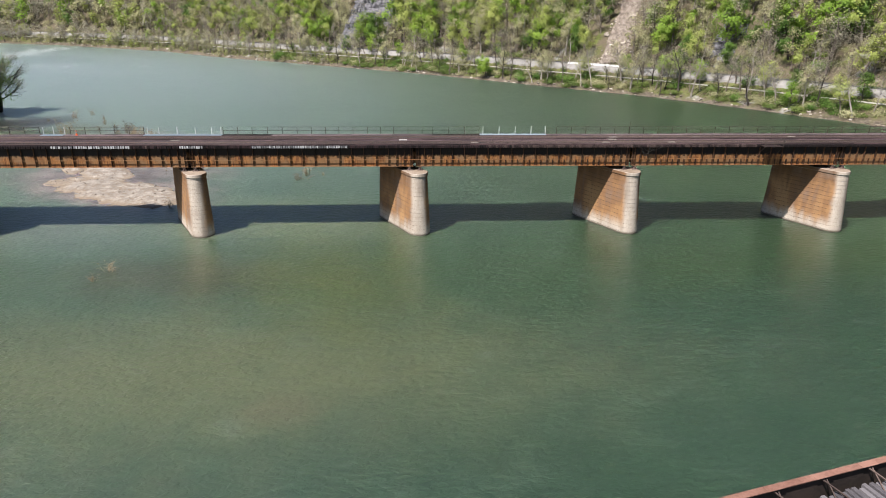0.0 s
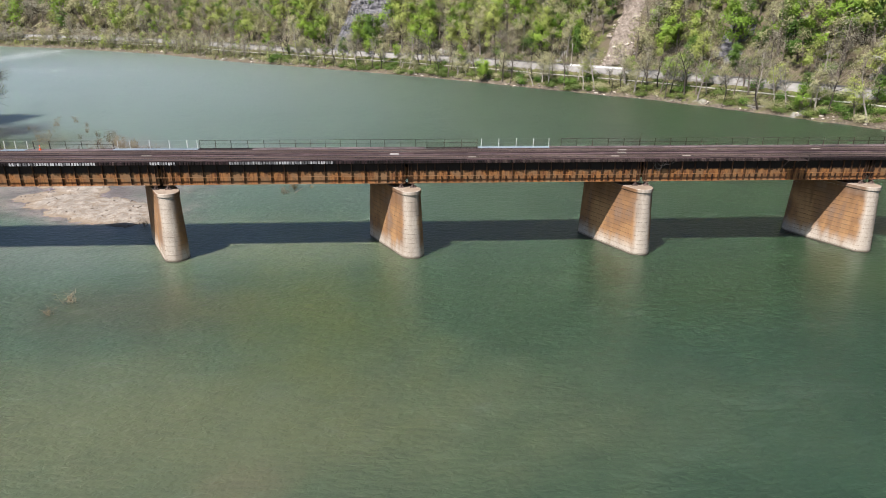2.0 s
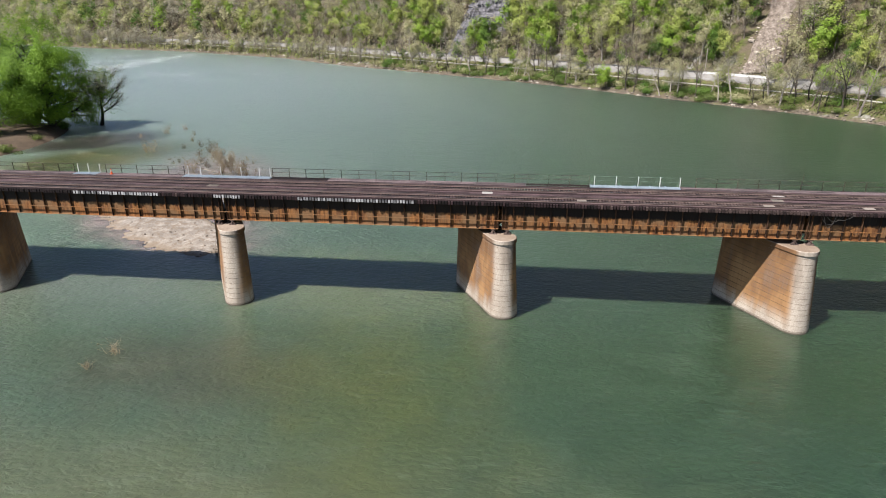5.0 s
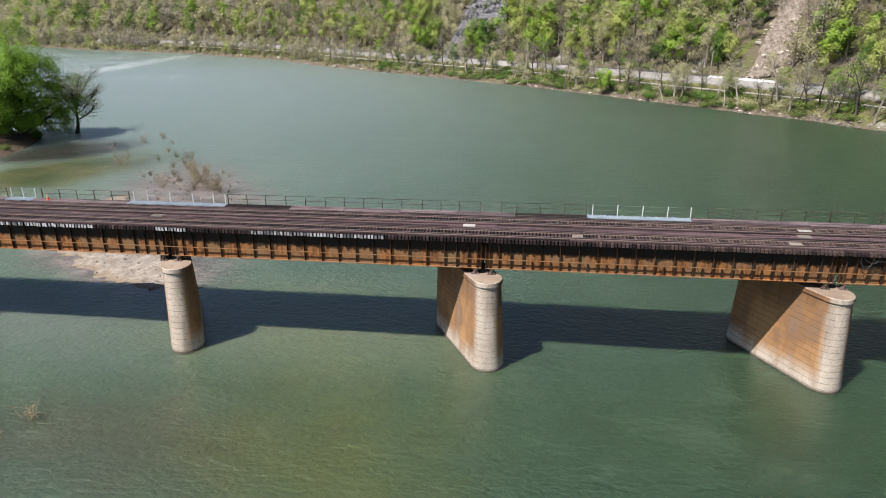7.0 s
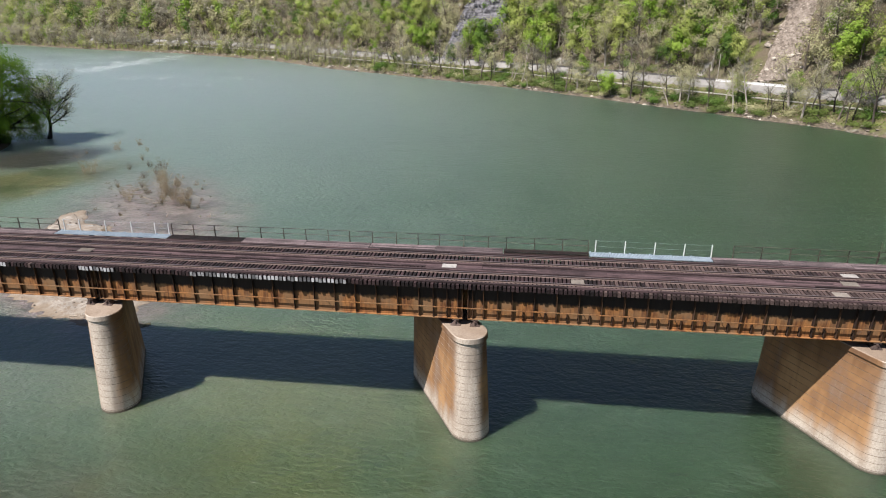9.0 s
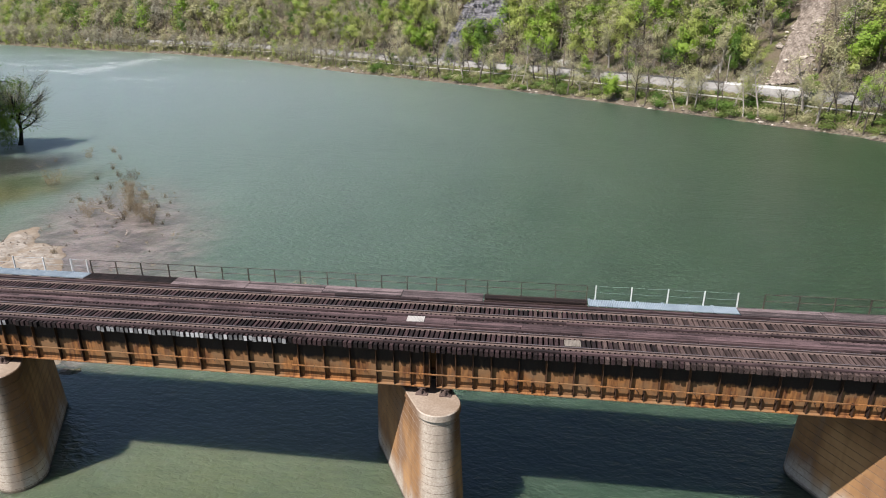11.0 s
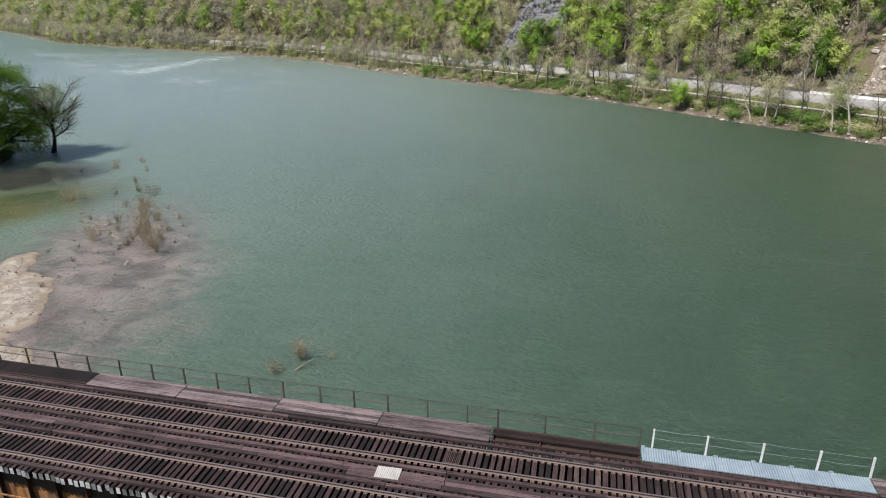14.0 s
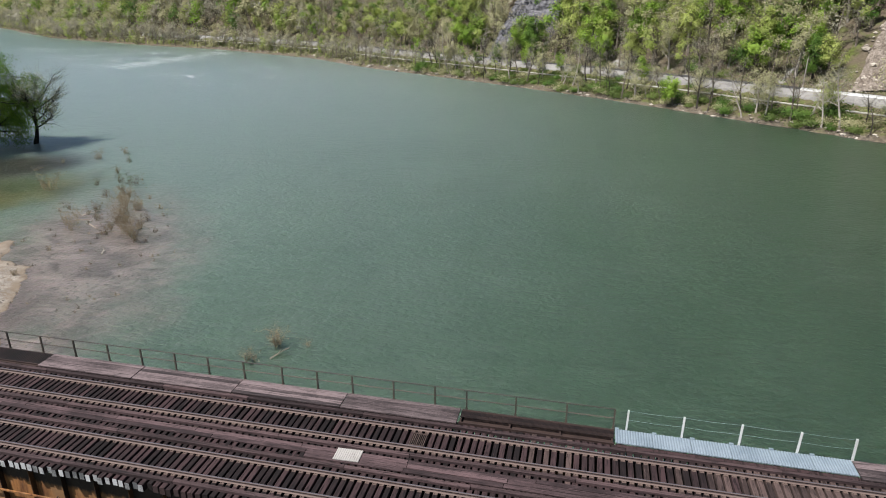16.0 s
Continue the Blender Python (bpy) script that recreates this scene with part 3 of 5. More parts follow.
SKEW = radians(29)
AXIS = Vector((-math.sin(SKEW), math.cos(SKEW), 0))
PIER_LEN = 10.0


def stadium(z, grow=0.0, n=16):
    """The pier's outline at height z: rounded noses, battered sides."""
    k = z / CAP
    r = 1.78 - 0.34 * k + grow
    front = Vector((-0.25 - 0.15 * k, -4.85 + 0.5 * k, z))
    rear = Vector((-0.25, -4.85, z)) + AXIS * PIER_LEN - Vector((0, 0.25 * k, 0))
    side = Vector((math.cos(SKEW), math.sin(SKEW), 0))
    out = []
    for c, sign in ((front, -1), (rear, 1)):
        for i in range(n + 1):
            a = math.pi * i / n
            out.append(c + (side * math.cos(a) * sign + AXIS * math.sin(a) * sign) * r)
    return out


def slab(levels, n=16):
    """A closed block through outlines [(z, grow), ...]."""
    sh = Shape()
    m = 2 * (n + 1)
    rings = [[tuple(p) for p in stadium(z, g, n)] for z, g in levels]
    for low, high in zip(rings[:-1], rings[1:]):
        k = len(sh.v)
        sh.v += low + high
        sh.f += [(k + j, k + (j + 1) % m, k + m + (j + 1) % m, k + m + j) for j in range(m)]
    k = len(sh.v)
    sh.v += rings[0] + rings[-1]
    sh.f += [tuple(range(k + m - 1, k - 1, -1)), tuple(range(k + m, k + 2 * m))]
    sh.m = [0] * len(sh.f)
    return sh


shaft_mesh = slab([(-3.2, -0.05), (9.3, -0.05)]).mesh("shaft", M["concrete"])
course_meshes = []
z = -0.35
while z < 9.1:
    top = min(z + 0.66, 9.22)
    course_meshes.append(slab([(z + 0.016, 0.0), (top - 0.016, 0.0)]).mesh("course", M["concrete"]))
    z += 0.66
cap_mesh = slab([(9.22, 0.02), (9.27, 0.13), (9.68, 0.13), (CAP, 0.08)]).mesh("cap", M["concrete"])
for me in course_meshes + [shaft_mesh, cap_mesh]:
    for poly in me.polygons:
        poly.use_smooth = abs(poly.normal.z) < 0.3
first = None
for px in PIERS:
    if first is None:
        first = thing("bridge_pier", "cream concrete pier with rounded noses and rust stains in the river", "pier", "piers of the railway bridge", at=pose(px, 0, 0))
        shaft = part("shaft", shaft_mesh, first)
        for me in course_meshes:
            part("course", me, shaft)
        part("cap", cap_mesh, first, "overhanging concrete cap")
    else:
        copy_thing(first, pose(px, 0, 0))

# ---- steel girders ----
G_TOP, G_BOT = 13.31, 10.36
LINES = (-3.2, -0.95, 0.95, 3.2)
bridge = thing("railway_bridge", "rusty riveted steel plate girder railway bridge across the river", "bridge")


def girder_mesh(length):
    half = [(0.3, G_BOT), (0.3, G_BOT + 0.05), (0.05, G_BOT + 0.05), (0.05, G_BOT + 0.20), (0.02, G_BOT + 0.20), (0.02, G_TOP - 0.20), (0.05, G_TOP - 0.20), (0.05, G_TOP - 0.05), (0.26, G_TOP - 0.05), (0.26, G_TOP)]
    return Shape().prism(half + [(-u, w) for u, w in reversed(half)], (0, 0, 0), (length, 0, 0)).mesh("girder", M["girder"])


# darker than the web: shade and shadows of the stiffeners put into the colour
M["stiff"] = weathered("shaded_rust_angle", (0.018, 0.010, 0.007), (0.095, 0.046, 0.022), 8, 0.8, (1, 1, 0.4), rough=0.85, relief=0.3)
stiff_mesh = Shape().box(-0.018, 0.018, -0.27, -0.02, G_BOT + 0.05, G_TOP - 0.05).box(-0.09, 0.018, -0.05, -0.02, G_BOT + 0.05, G_TOP - 0.05).mesh("stiffener", M["stiff"])
short_mesh = Shape().box(-0.018, 0.018, -0.25, -0.02, G_BOT + 0.05, G_BOT + 1.0).box(-0.09, 0.018, -0.05, -0.02, G_BOT + 0.05, G_BOT + 1.0).mesh("stiffener", M["stiff"])
bearing = Shape()
bearing.box(-0.42, 0.42, -0.42, 0.42, CAP, CAP + 0.07)
bearing.add([(-0.34, -0.34, CAP + 0.07), (0.34, -0.34, CAP + 0.07), (0.34, 0.34, CAP + 0.07), (-0.34, 0.34, CAP + 0.07),
             (-0.14, -0.24, CAP + 0.36), (0.14, -0.24, CAP + 0.36), (0.14, 0.24, CAP + 0.36), (-0.14, 0.24, CAP + 0.36)],
            [(0, 1, 5, 4), (1, 2, 6, 5), (2, 3, 7, 6), (3, 0, 4, 7), (4, 5, 6, 7)])
bearing.tube([(0, -0.4, CAP + 0.41), (0, 0.4, CAP + 0.41)], 0.09, 8)
bearing.box(-0.28, 0.28, -0.28, 0.28, CAP + 0.47, G_BOT)
bearing.box(-0.03, 0.03, -0.4, -0.24, CAP + 0.07, CAP + 0.32)
bearing_mesh = bearing.mesh("bearing", M["plate_rust"])
brace_mesh = Shape().tube([(0, -0.95, 0), (0, 0.95, 0)], 0.05, 4).mesh("brace", M["dark_steel"])

JOINTS = [-137.5, -103.4, -69.3, -35.15, -0.85, 33.1, 67.1, 101.1, 135.0]
for i, (a, b) in enumerate(zip(JOINTS[:-1], JOINTS[1:])):
    # the joint stands over the pier's middle on each girder line
    for line in LINES:
        shift = -math.tan(SKEW) * (line + 3.2)
        x0, x1 = a + shift + 0.22, b + shift - 0.22
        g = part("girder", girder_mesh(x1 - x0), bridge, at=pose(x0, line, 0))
        for bx in (0.62, x1 - x0 - 0.62):
            part("bearing", bearing_mesh, bridge, "tapered steel bearing", at=pose(x0 + bx, line, 0))
        if line == LINES[0]:
            n = x1 - x0
            xs = [0.03, 0.42, 1.35, 2.55, 3.8] + [n - 0.03, n - 0.42, n - 1.35, n - 2.55, n - 3.8]
            inner = np.linspace(3.8, n - 3.8, round((n - 7.6) / 1.85) + 1)
            for q in [*xs, *inner[1:-1]]:
                part("stiffener", stiff_mesh, g, at=pose(q, 0, 0))
            if a > -1:
                for q in (inner[:-1] + inner[1:]) / 2:
                    part("stiffener", short_mesh, g, at=pose(q, 0, 0))
    # cross frames between each pair of girders
    for y in (-2.075, 2.075):
        for q in np.linspace(a + 1.2, b - 1.6, 7):
            for zz, tilt in ((G_TOP - 0.35, 0), (G_BOT + 0.3, 0), ((G_TOP + G_BOT) / 2, 38)):
                part("brace", brace_mesh, bridge, at=pose(q, y, zz, tilt, 0, 0))

# conduit along the near girder
conduit = thing("cable_conduit", "rust coated cable conduit clamped along the girder", "conduit")
c = Shape().prism([(-0.035, -0.04), (0.035, -0.04), (0.035, 0.04), (-0.035, 0.04)], (-134, -3.50, 11.42), (134, -3.50, 11.42))
part("pipe", c.mesh("pipe", M["girder"]), conduit)
clamp_mesh = Shape().box(-0.03, 0.03, -0.12, 0.25, -0.05, -0.03).mesh("clamp", M["dark_steel"])
for q in np.arange(-76, 80, 3.7):
    part("clamp", clamp_mesh, conduit, at=pose(q, -3.5, 11.41))

# ---- the two tracks ----
TIE_TOP = 13.70
PITCH = 0.36
rng = random.Random(5)
rail_profile = [(-0.075, 0), (0.075, 0), (0.075, 0.012), (0.012, 0.035), (0.012, 0.13), (0.037, 0.14), (0.037, 0.168), (0.028, 0.18), (-0.028, 0.18), (-0.037, 0.168), (-0.037, 0.14), (-0.012, 0.13), (-0.012, 0.035), (-0.075, 0.012)]


def rail_steel():
    n = Nodes("rail_steel_with_bright_head")
    f = n.noise(12, 4, 0.6, stretch=(0.15, 1, 1))
    up = n.axis(2, n.add("ShaderNodeNewGeometry").outputs["Normal"])
    head = n.math("MULTIPLY", n.ramp(up, 0.9, 0.97), n.ramp(n.axis(2), TIE_TOP + 0.15, TIE_TOP + 0.16))
    colour = n.mix(head, n.mix(f, (0.075, 0.052, 0.046), (0.185, 0.135, 0.12)), n.mix(f, (0.30, 0.24, 0.23), (0.52, 0.45, 0.44)))
    return n.done(colour, n.ramp(head, 0, 1, 0.8, 0.26), n.math("MULTIPLY", head, 0.8), None, 0.4)


M["rail"] = rail_steel()


def tie_shape(length, w, h, ends):
    sh = Shape().prism(chamfered(w, h, 0.018), (0, -length / 2, -h), (0, length / 2, -h), cap_slot=1 if ends else 0)
    return sh.mesh("tie", M["tie"], M["tie_end"])


def worn_shape(length, w, h):
    return Shape().prism(chamfered(w, h, 0.018), (0, -length / 2, -h), (0, length / 2, -h)).mesh("tie", M["tie_worn"])


tie_plain = [tie_shape(3.36 + 0.05 * k, 0.24 + 0.012 * (k % 3), 0.38, False) for k in range(4)]
tie_pale = [tie_shape(3.40 + 0.05 * k, 0.235 + 0.012 * (k % 3), 0.38, True) for k in range(4)]
tie_worn = [worn_shape(3.36 + 0.05 * k, 0.25 + 0.012 * (k % 3), 0.38) for k in range(4)]
PALE = ((-62, -43.4), (-36.3, -32.6), (-25.4, -10.9))
for yc, label in ((2.08, "rusty railway track on dark timber ties"), (-2.08, "railway track on dark timber ties beside the bridge's outer edge")):
    track = thing("railway_track", label, "track", "tracks on the bridge")
    near = yc < 0
    rest, plates = Shape(), Shape()
    count = 0
    for i, q in enumerate(np.arange(-134, 134, PITCH)):
        jx, jy, turn = rng.uniform(-0.018, 0.018), rng.uniform(-0.06, 0.06), rng.uniform(-0.5, 0.5)
        dz = rng.uniform(-0.012, 0.006)
        pale = near and any(a < q < b for a, b in PALE)
        worn = (q > 9 and rng.random() < min(0.9, (q - 9) / 9)) or rng.random() < 0.03
        pick = rng.choice(tie_pale if pale else tie_worn if worn else tie_plain)
        if -55 < q < 53 and count < 300:
            count += 1
            part("tie", pick, track, at=pose(q + jx, yc + jy, TIE_TOP + dz, 0, 0, turn))
        else:
            rest.prism(chamfered(0.25, 0.38, 0.018), (q + jx, yc + jy - 1.68, TIE_TOP + dz - 0.38), (q + jx, yc + jy + 1.68, TIE_TOP + dz - 0.38))
        for r in (-0.755, 0.755):
            plates.box(q + jx - 0.1, q + jx + 0.1, yc + r - 0.19, yc + r + 0.19, TIE_TOP - 0.01, TIE_TOP + 0.02)
            for s in (-0.12, 0.12):
                plates.box(q + jx - 0.06, q + jx - 0.03, yc + r + s - 0.02, yc + r + s + 0.02, TIE_TOP + 0.02, TIE_TOP + 0.05)
    tagged(part("ties", rest.mesh("ties", M["tie"]), track), kind="stuff")
    tagged(part("tie_plate", plates.mesh("tie_plate", M["plate_rust"]), track), kind="stuff")
    for r in (-0.755, 0.755):
        part("rail", Shape().prism(rail_profile, (-134, yc + r, TIE_TOP + 0.02), (134, yc + r, TIE_TOP + 0.02)).mesh("rail", M["rail"]), track, "steel rail with a worn bright head")
    # guard timbers bolted along the ties
    for y in (yc - 1.33, yc + 1.33):
        q = -134.0
        while q < 134:
            n = rng.uniform(5.2, 8.0)
            sh = Shape().prism(chamfered(0.2, 0.16, 0.02), (0, 0, 0), (n - 0.03, 0, 0))
            part("guard_timber", sh.mesh("guard_timber", M["guard"]), track, at=pose(q, y + rng.uniform(-0.03, 0.03), TIE_TOP - 0.005, 0, 0, rng.uniform(-0.15, 0.15)))
            q += n

# boards between the tracks
walk_mid = thing("centre_walkway", "weathered timber boards laid between the two tracks", "walkway")
for k, y in enumerate((-0.29, 0.0, 0.29)):
    q = -134.0
    while q < 134:
        n = rng.uniform(4.5, 7.5)
        if k == 0 and -45 < q < -8:
            q += n
            continue
        sh = Shape().prism(chamfered(0.27, 0.07, 0.012), (0, 0, 0), (n - 0.03, 0, 0))
        part("board", sh.mesh("board", M["plank"]), walk_mid, at=pose(q, y + rng.uniform(-0.02, 0.02), TIE_TOP + 0.002, 0, 0, rng.uniform(-0.2, 0.2)))
        q += n
bearer_mesh = Shape().box(0, 0.22, -0.5, 0.5, TIE_TOP - 0.2, TIE_TOP - 0.002).mesh("bearer", M["tie"])
for q in np.concatenate([np.arange(-60, -45, 1.44), np.arange(-45, -3, 0.36), np.arange(-2, 60, 1.44)]):
    part("bearer", bearer_mesh, walk_mid, at=pose(q, rng.uniform(-0.04, 0.04), 0))
rest = Shape()
for q in np.concatenate([np.arange(-134, -60, 1.44), np.arange(61, 134, 1.44)]):
    rest.box(q, q + 0.22, -0.5, 0.5, TIE_TOP - 0.2, TIE_TOP - 0.002)
tagged(part("bearers", rest.mesh("bearers", M["tie"]), walk_mid), kind="stuff")

# ---- walkway on the far edge: timber, dark grating, galvanised grating ----
bracket_mesh = Shape().box(-0.05, 0.05, 3.1, 5.15, 13.45, 13.72).mesh("bracket", M["dark_steel"])
WALK = 13.80


def timber_walk(x0, x1, n):
    w = thing("timber_walkway", "grey-brown weathered timber boards forming the bridge's outer walkway", "walkway", "walkway sections")
    xs = np.linspace(x0, x1, n + 1)
    for a, b in zip(xs[:-1], xs[1:]):
        lift = rng.uniform(-0.01, 0.02)
        for k in range(5):
            sh = Shape().prism(chamfered(0.262, 0.07, 0.012), (0, 0, 0), (b - a - 0.05, 0, 0))
            part("board", sh.mesh("board", M["outer_plank"]), w, at=pose(a, 3.86 + 0.27 * k, WALK - 0.07 + lift, 0, 0, 0))
    # unseen strip added to block light through the gap beside the ties
    part("stringer", Shape().box(x0, x1, 3.72, 3.94, 13.46, 13.71).mesh("stringer", M["tie"]), w)
    for q in np.arange(x0 + 0.4, x1, 1.8):
        part("bracket", bracket_mesh, w, at=pose(q, 0, 0))


def grate_walk(x0, x1):
    w = thing("grating_walkway", "dark rusty open steel grating walkway on the bridge edge", "walkway", "walkway sections")
    fr = Shape()
    for y in (3.86, 4.98):
        fr.box(x0, x1, y - 0.04, y + 0.04, WALK - 0.14, WALK)
    for q in np.arange(x0 + 0.05, x1, 2.6):
        fr.box(q - 0.04, q + 0.04, 3.1, 5.1, WALK - 0.24, WALK - 0.12)
    # plate added under the open bars to block light onto the water
    fr.box(x0, x1, 3.72, 4.94, WALK - 0.32, WALK - 0.29)
    part("frame", fr.mesh("frame", M["dark_steel"]), w)
    bar_mesh = Shape().box(x0, x1, -0.022, 0.022, WALK - 0.05, WALK - 0.01).mesh("bar", M["dark_steel"])
    for y in np.arange(4.38, 4.95, 0.075):
        part("bar", bar_mesh, w, at=pose(0, y, 0))


def dense_grate(x0, x1):
    w = thing("grating_walkway", "dark steel grating panels covering the bridge's outer walkway", "walkway", "walkway sections")
    bar_mesh = Shape().box(0, 0.11, 3.86, 5.0, WALK - 0.05, WALK).mesh("bar", M["grating"])
    for q in np.arange(x0, x1, 0.16):
        part("bar", bar_mesh, w, at=pose(q, 0, 0))
    fr = Shape()
    for y in (3.84, 5.02):
        fr.box(x0, x1, y - 0.03, y + 0.03, WALK - 0.15, WALK + 0.01)
    # strip and plate added below the grating to keep its shadow solid
    fr.box(x0, x1, 3.72, 3.81, 13.46, 13.71)
    fr.box(x0, x1, 3.87, 4.99, WALK - 0.12, WALK - 0.08)
    for q in np.arange(x0 + 0.05, x1, 2.0):
        fr.box(q - 0.04, q + 0.04, 3.1, 5.1, WALK - 0.24, WALK - 0.12)
    part("frame", fr.mesh("frame", M["dark_steel"]), w)


post_mesh = Shape().box(-0.045, 0.045, -0.045, 0.045, 0, 1.25).mesh("post", M["white_paint"])


def steel_walk(x0, x1, posts):
    w = thing("steel_walkway", "pale galvanised corrugated steel walkway with white posts and wire ropes", "walkway", "walkway sections")
    n = max(1, round((x1 - x0) / 1.85))
    xs = np.linspace(x0, x1, n + 1)
    for a, b in zip(xs[:-1], xs[1:]):
        n_ribs = round((b - a - 0.015) / 0.13)
        wide = (b - a - 0.015) / n_ribs
        prof = [(0, -0.03), (b - a - 0.015, -0.03)]
        for q in range(n_ribs - 1, -1, -1):
            prof += [(wide * (q + 1), 0.005), (wide * (q + 0.72), 0.03), (wide * (q + 0.28), 0.03), (wide * (q + 0.02), 0.005)]
        sh = Shape().prism(prof, (0, 3.9, WALK), (0, 5.02, WALK))
        part("panel", sh.mesh("panel", M["galvanised"]), w, at=pose(a, 0, rng.uniform(-0.006, 0.006)))
        part("clip", Shape().box(-0.1, 0.1, 4.98, 5.1, WALK - 0.02, WALK + 0.07).mesh("clip", M["galvanised"]), w, at=pose(a + 0.1, 0, 0))
    # same added strip, closing the gap so that no light falls through
    part("stringer", Shape().box(x0, x1, 3.72, 3.94, 13.46, 13.71).mesh("stringer", M["tie"]), w)
    for q in posts:
        part("post", post_mesh, w, at=pose(q, 5.08, WALK - 0.05, 0, rng.uniform(-1.5, 1.5), 0))
    for h in (0.62, 1.16):
        pts = []
        for a, b in zip(posts[:-1], posts[1:]):
            pts += [(a, 5.08, WALK + h), ((a + b) / 2, 5.08, WALK + h - 0.04)]
        pts.append((posts[-1], 5.08, WALK + h))
        part("wire_rope", Shape().tube(pts, 0.008, 4).mesh("wire_rope", M["galvanised"]), w)
    for q in np.arange(x0 + 0.3, x1, 1.8):
        part("bracket", bracket_mesh, w, at=pose(q, 0, 0))


def railing(posts, label="thin rusty steel pipe railing along the walkway"):
    r = thing("railing", label, "railing", "railings on the bridge")
    base = Shape().box(-0.04, 0.04, -0.04, 0.04, -0.25, 1.15).box(-0.07, 0.07, -0.07, 0.07, -0.02, 0.02)
    me = base.mesh("post", M["rail_paint"])
    for q in posts:
        part("post", me, r, at=pose(q, 5.1, WALK, 0, 0, 0))
    for h in (0.6, 1.15):
        part("top_rail" if h > 1 else "mid_rail", Shape().tube([(posts[0], 5.1, WALK + h), (posts[-1], 5.1, WALK + h)], 0.036, 5).mesh("rail_bar", M["rail_paint"]), r)


timber_walk(-134, -60.5, 13)
steel_walk(-60.5, -57.0, [-60.4, -58.8, -57.1])
timber_walk(-57.0, -44.4, 2)
steel_walk(-44.4, -32.0, [-44.0, -42.2, -39.3, -36.4, -33.8, -32.3])
dense_grate(-31.95, -24.0)
timber_walk(-23.95, 2.0, 4)
grate_walk(2.05, 9.98)
steel_walk(10.04, 21.05, [10.6, 13.3, 16.0, 18.65, 21.1])
timber_walk(21.1, 134, 19)
railing(list(np.linspace(-134, -61, 32)))
railing(list(np.linspace(-56.2, -44.6, 6)))
railing([-31.95, -29.6, -27.3, -24.8, -22.4, -20.0, -17.7, -15.4, -13.2, -10.9, -8.5, -6.35, -4.25, -1.85, 0.5, 2.25, 4.9, 7.55, 9.95])
railing(list(np.linspace(23.0, 134, 46)))

# loose plates and fittings on the deck
ribs = [(-0.65, 0), (0.65, 0)]
for q in range(11, -1, -1):
    x0 = -0.65 + q * 1.3 / 12
    ribs += [(x0 + 0.105, 0.028), (x0 + 0.08, 0.045), (x0 + 0.03, 0.045), (x0 + 0.004, 0.028)]
plate_mesh = Shape().prism(ribs, (0, -0.42, 0), (0, 0.42, 0))
plate_meshes = [plate_mesh.mesh("cover_plate", M[key]) for key in ("cover_white", "cover_dull")]
for px, py, pz, sx, turn in ((-2.65, 0.08, TIE_TOP + 0.08, 1.0, 2), (8.55, -2.05, TIE_TOP + 0.03, 0.85, 0), (31.0, 0.1, TIE_TOP + 0.08, 1.0, -3), (31.8, 2.0, TIE_TOP + 0.03, 1.0, 1),
                             (29.4, -2.1, TIE_TOP + 0.03, 0.9, 1), (45.8, 2.05, TIE_TOP + 0.03, 1.0, 0), (40.0, -2.05, TIE_TOP + 0.03, 0.9, 2), (62.0, 2.0, TIE_TOP + 0.03, 1.0, 0), (-38.0, -0.1, TIE_TOP + 0.08, 1.1, 1)):
    thing("cover_plate", "pale ribbed steel cover plate lying on the deck", "plate", "cover plates on the deck", at=pose(px, py, pz, 0, 0, turn) @ Matrix.Diagonal((sx, 1, 1, 1)), data=plate_meshes[0 if px in (-2.65, 31.8) else 1])
hatch = thing("steel_grate", "small rusty steel grate lying between the rails", "grate", at=pose(0.35, 2.05, TIE_TOP + 0.01))
part("frame", Shape().box(-0.4, 0.4, -0.5, -0.44, 0, 0.04).box(-0.4, 0.4, 0.44, 0.5, 0, 0.04).mesh("frame", M["plate_rust"]), hatch)
bar_mesh = Shape().box(0, 0.03, -0.44, 0.44, 0.005, 0.035).mesh("bar", M["plate_rust"])
for q in np.arange(-0.38, 0.4, 0.09):
    part("bar", bar_mesh, hatch, at=pose(q, 0, 0))

cone = thing("traffic_cone", "orange plastic traffic cone standing on the walkway", "cone", at=pose(-54.9, 4.3, WALK))
part("base", Shape().box(-0.2, 0.2, -0.2, 0.2, 0, 0.04).mesh("base", M["orange"]), cone)
part("body", Shape().tube([(0, 0, 0.04), (0, 0, 0.75)], [0.15, 0.035], 12).mesh("body", M["orange"], smooth=False), cone)
part("collar", Shape().tube([(0, 0, 0.38), (0, 0, 0.52)], [0.105, 0.082], 12).mesh("collar", M["white_paint"]), cone, "white reflective collar")

# refuge platform hung on the near side
ref = thing("refuge_platform", "small steel refuge platform bracketed to the bridge edge", "platform", at=pose(55.0, 0, 0))
slat_mesh = Shape().box(-1.5, 1.5, 0, 0.11, 13.58, 13.64).mesh("slat", M["dark_steel"])
for y in np.arange(-5.1, -3.75, 0.15):
    part("slat", slat_mesh, ref, at=pose(0, y, 0))
for q in (-1.45, 0, 1.45):
    part("post", Shape().box(q - 0.03, q + 0.03, -5.12, -5.06, 13.5, 14.75).mesh("post", M["rail_paint"]), ref)
    part("bracket", Shape().tube([(q, -5.05, 13.55), (q, -3.3, 11.9)], 0.05, 4).mesh("bracket", M["dark_steel"]), ref)
for h in (14.15, 14.72):
    part("rail", Shape().tube([(-1.45, -3.9, h), (-1.45, -5.09, h), (1.45, -5.09, h), (1.45, -3.9, h)], 0.025, 4).mesh("rail", M["rail_paint"]), ref)

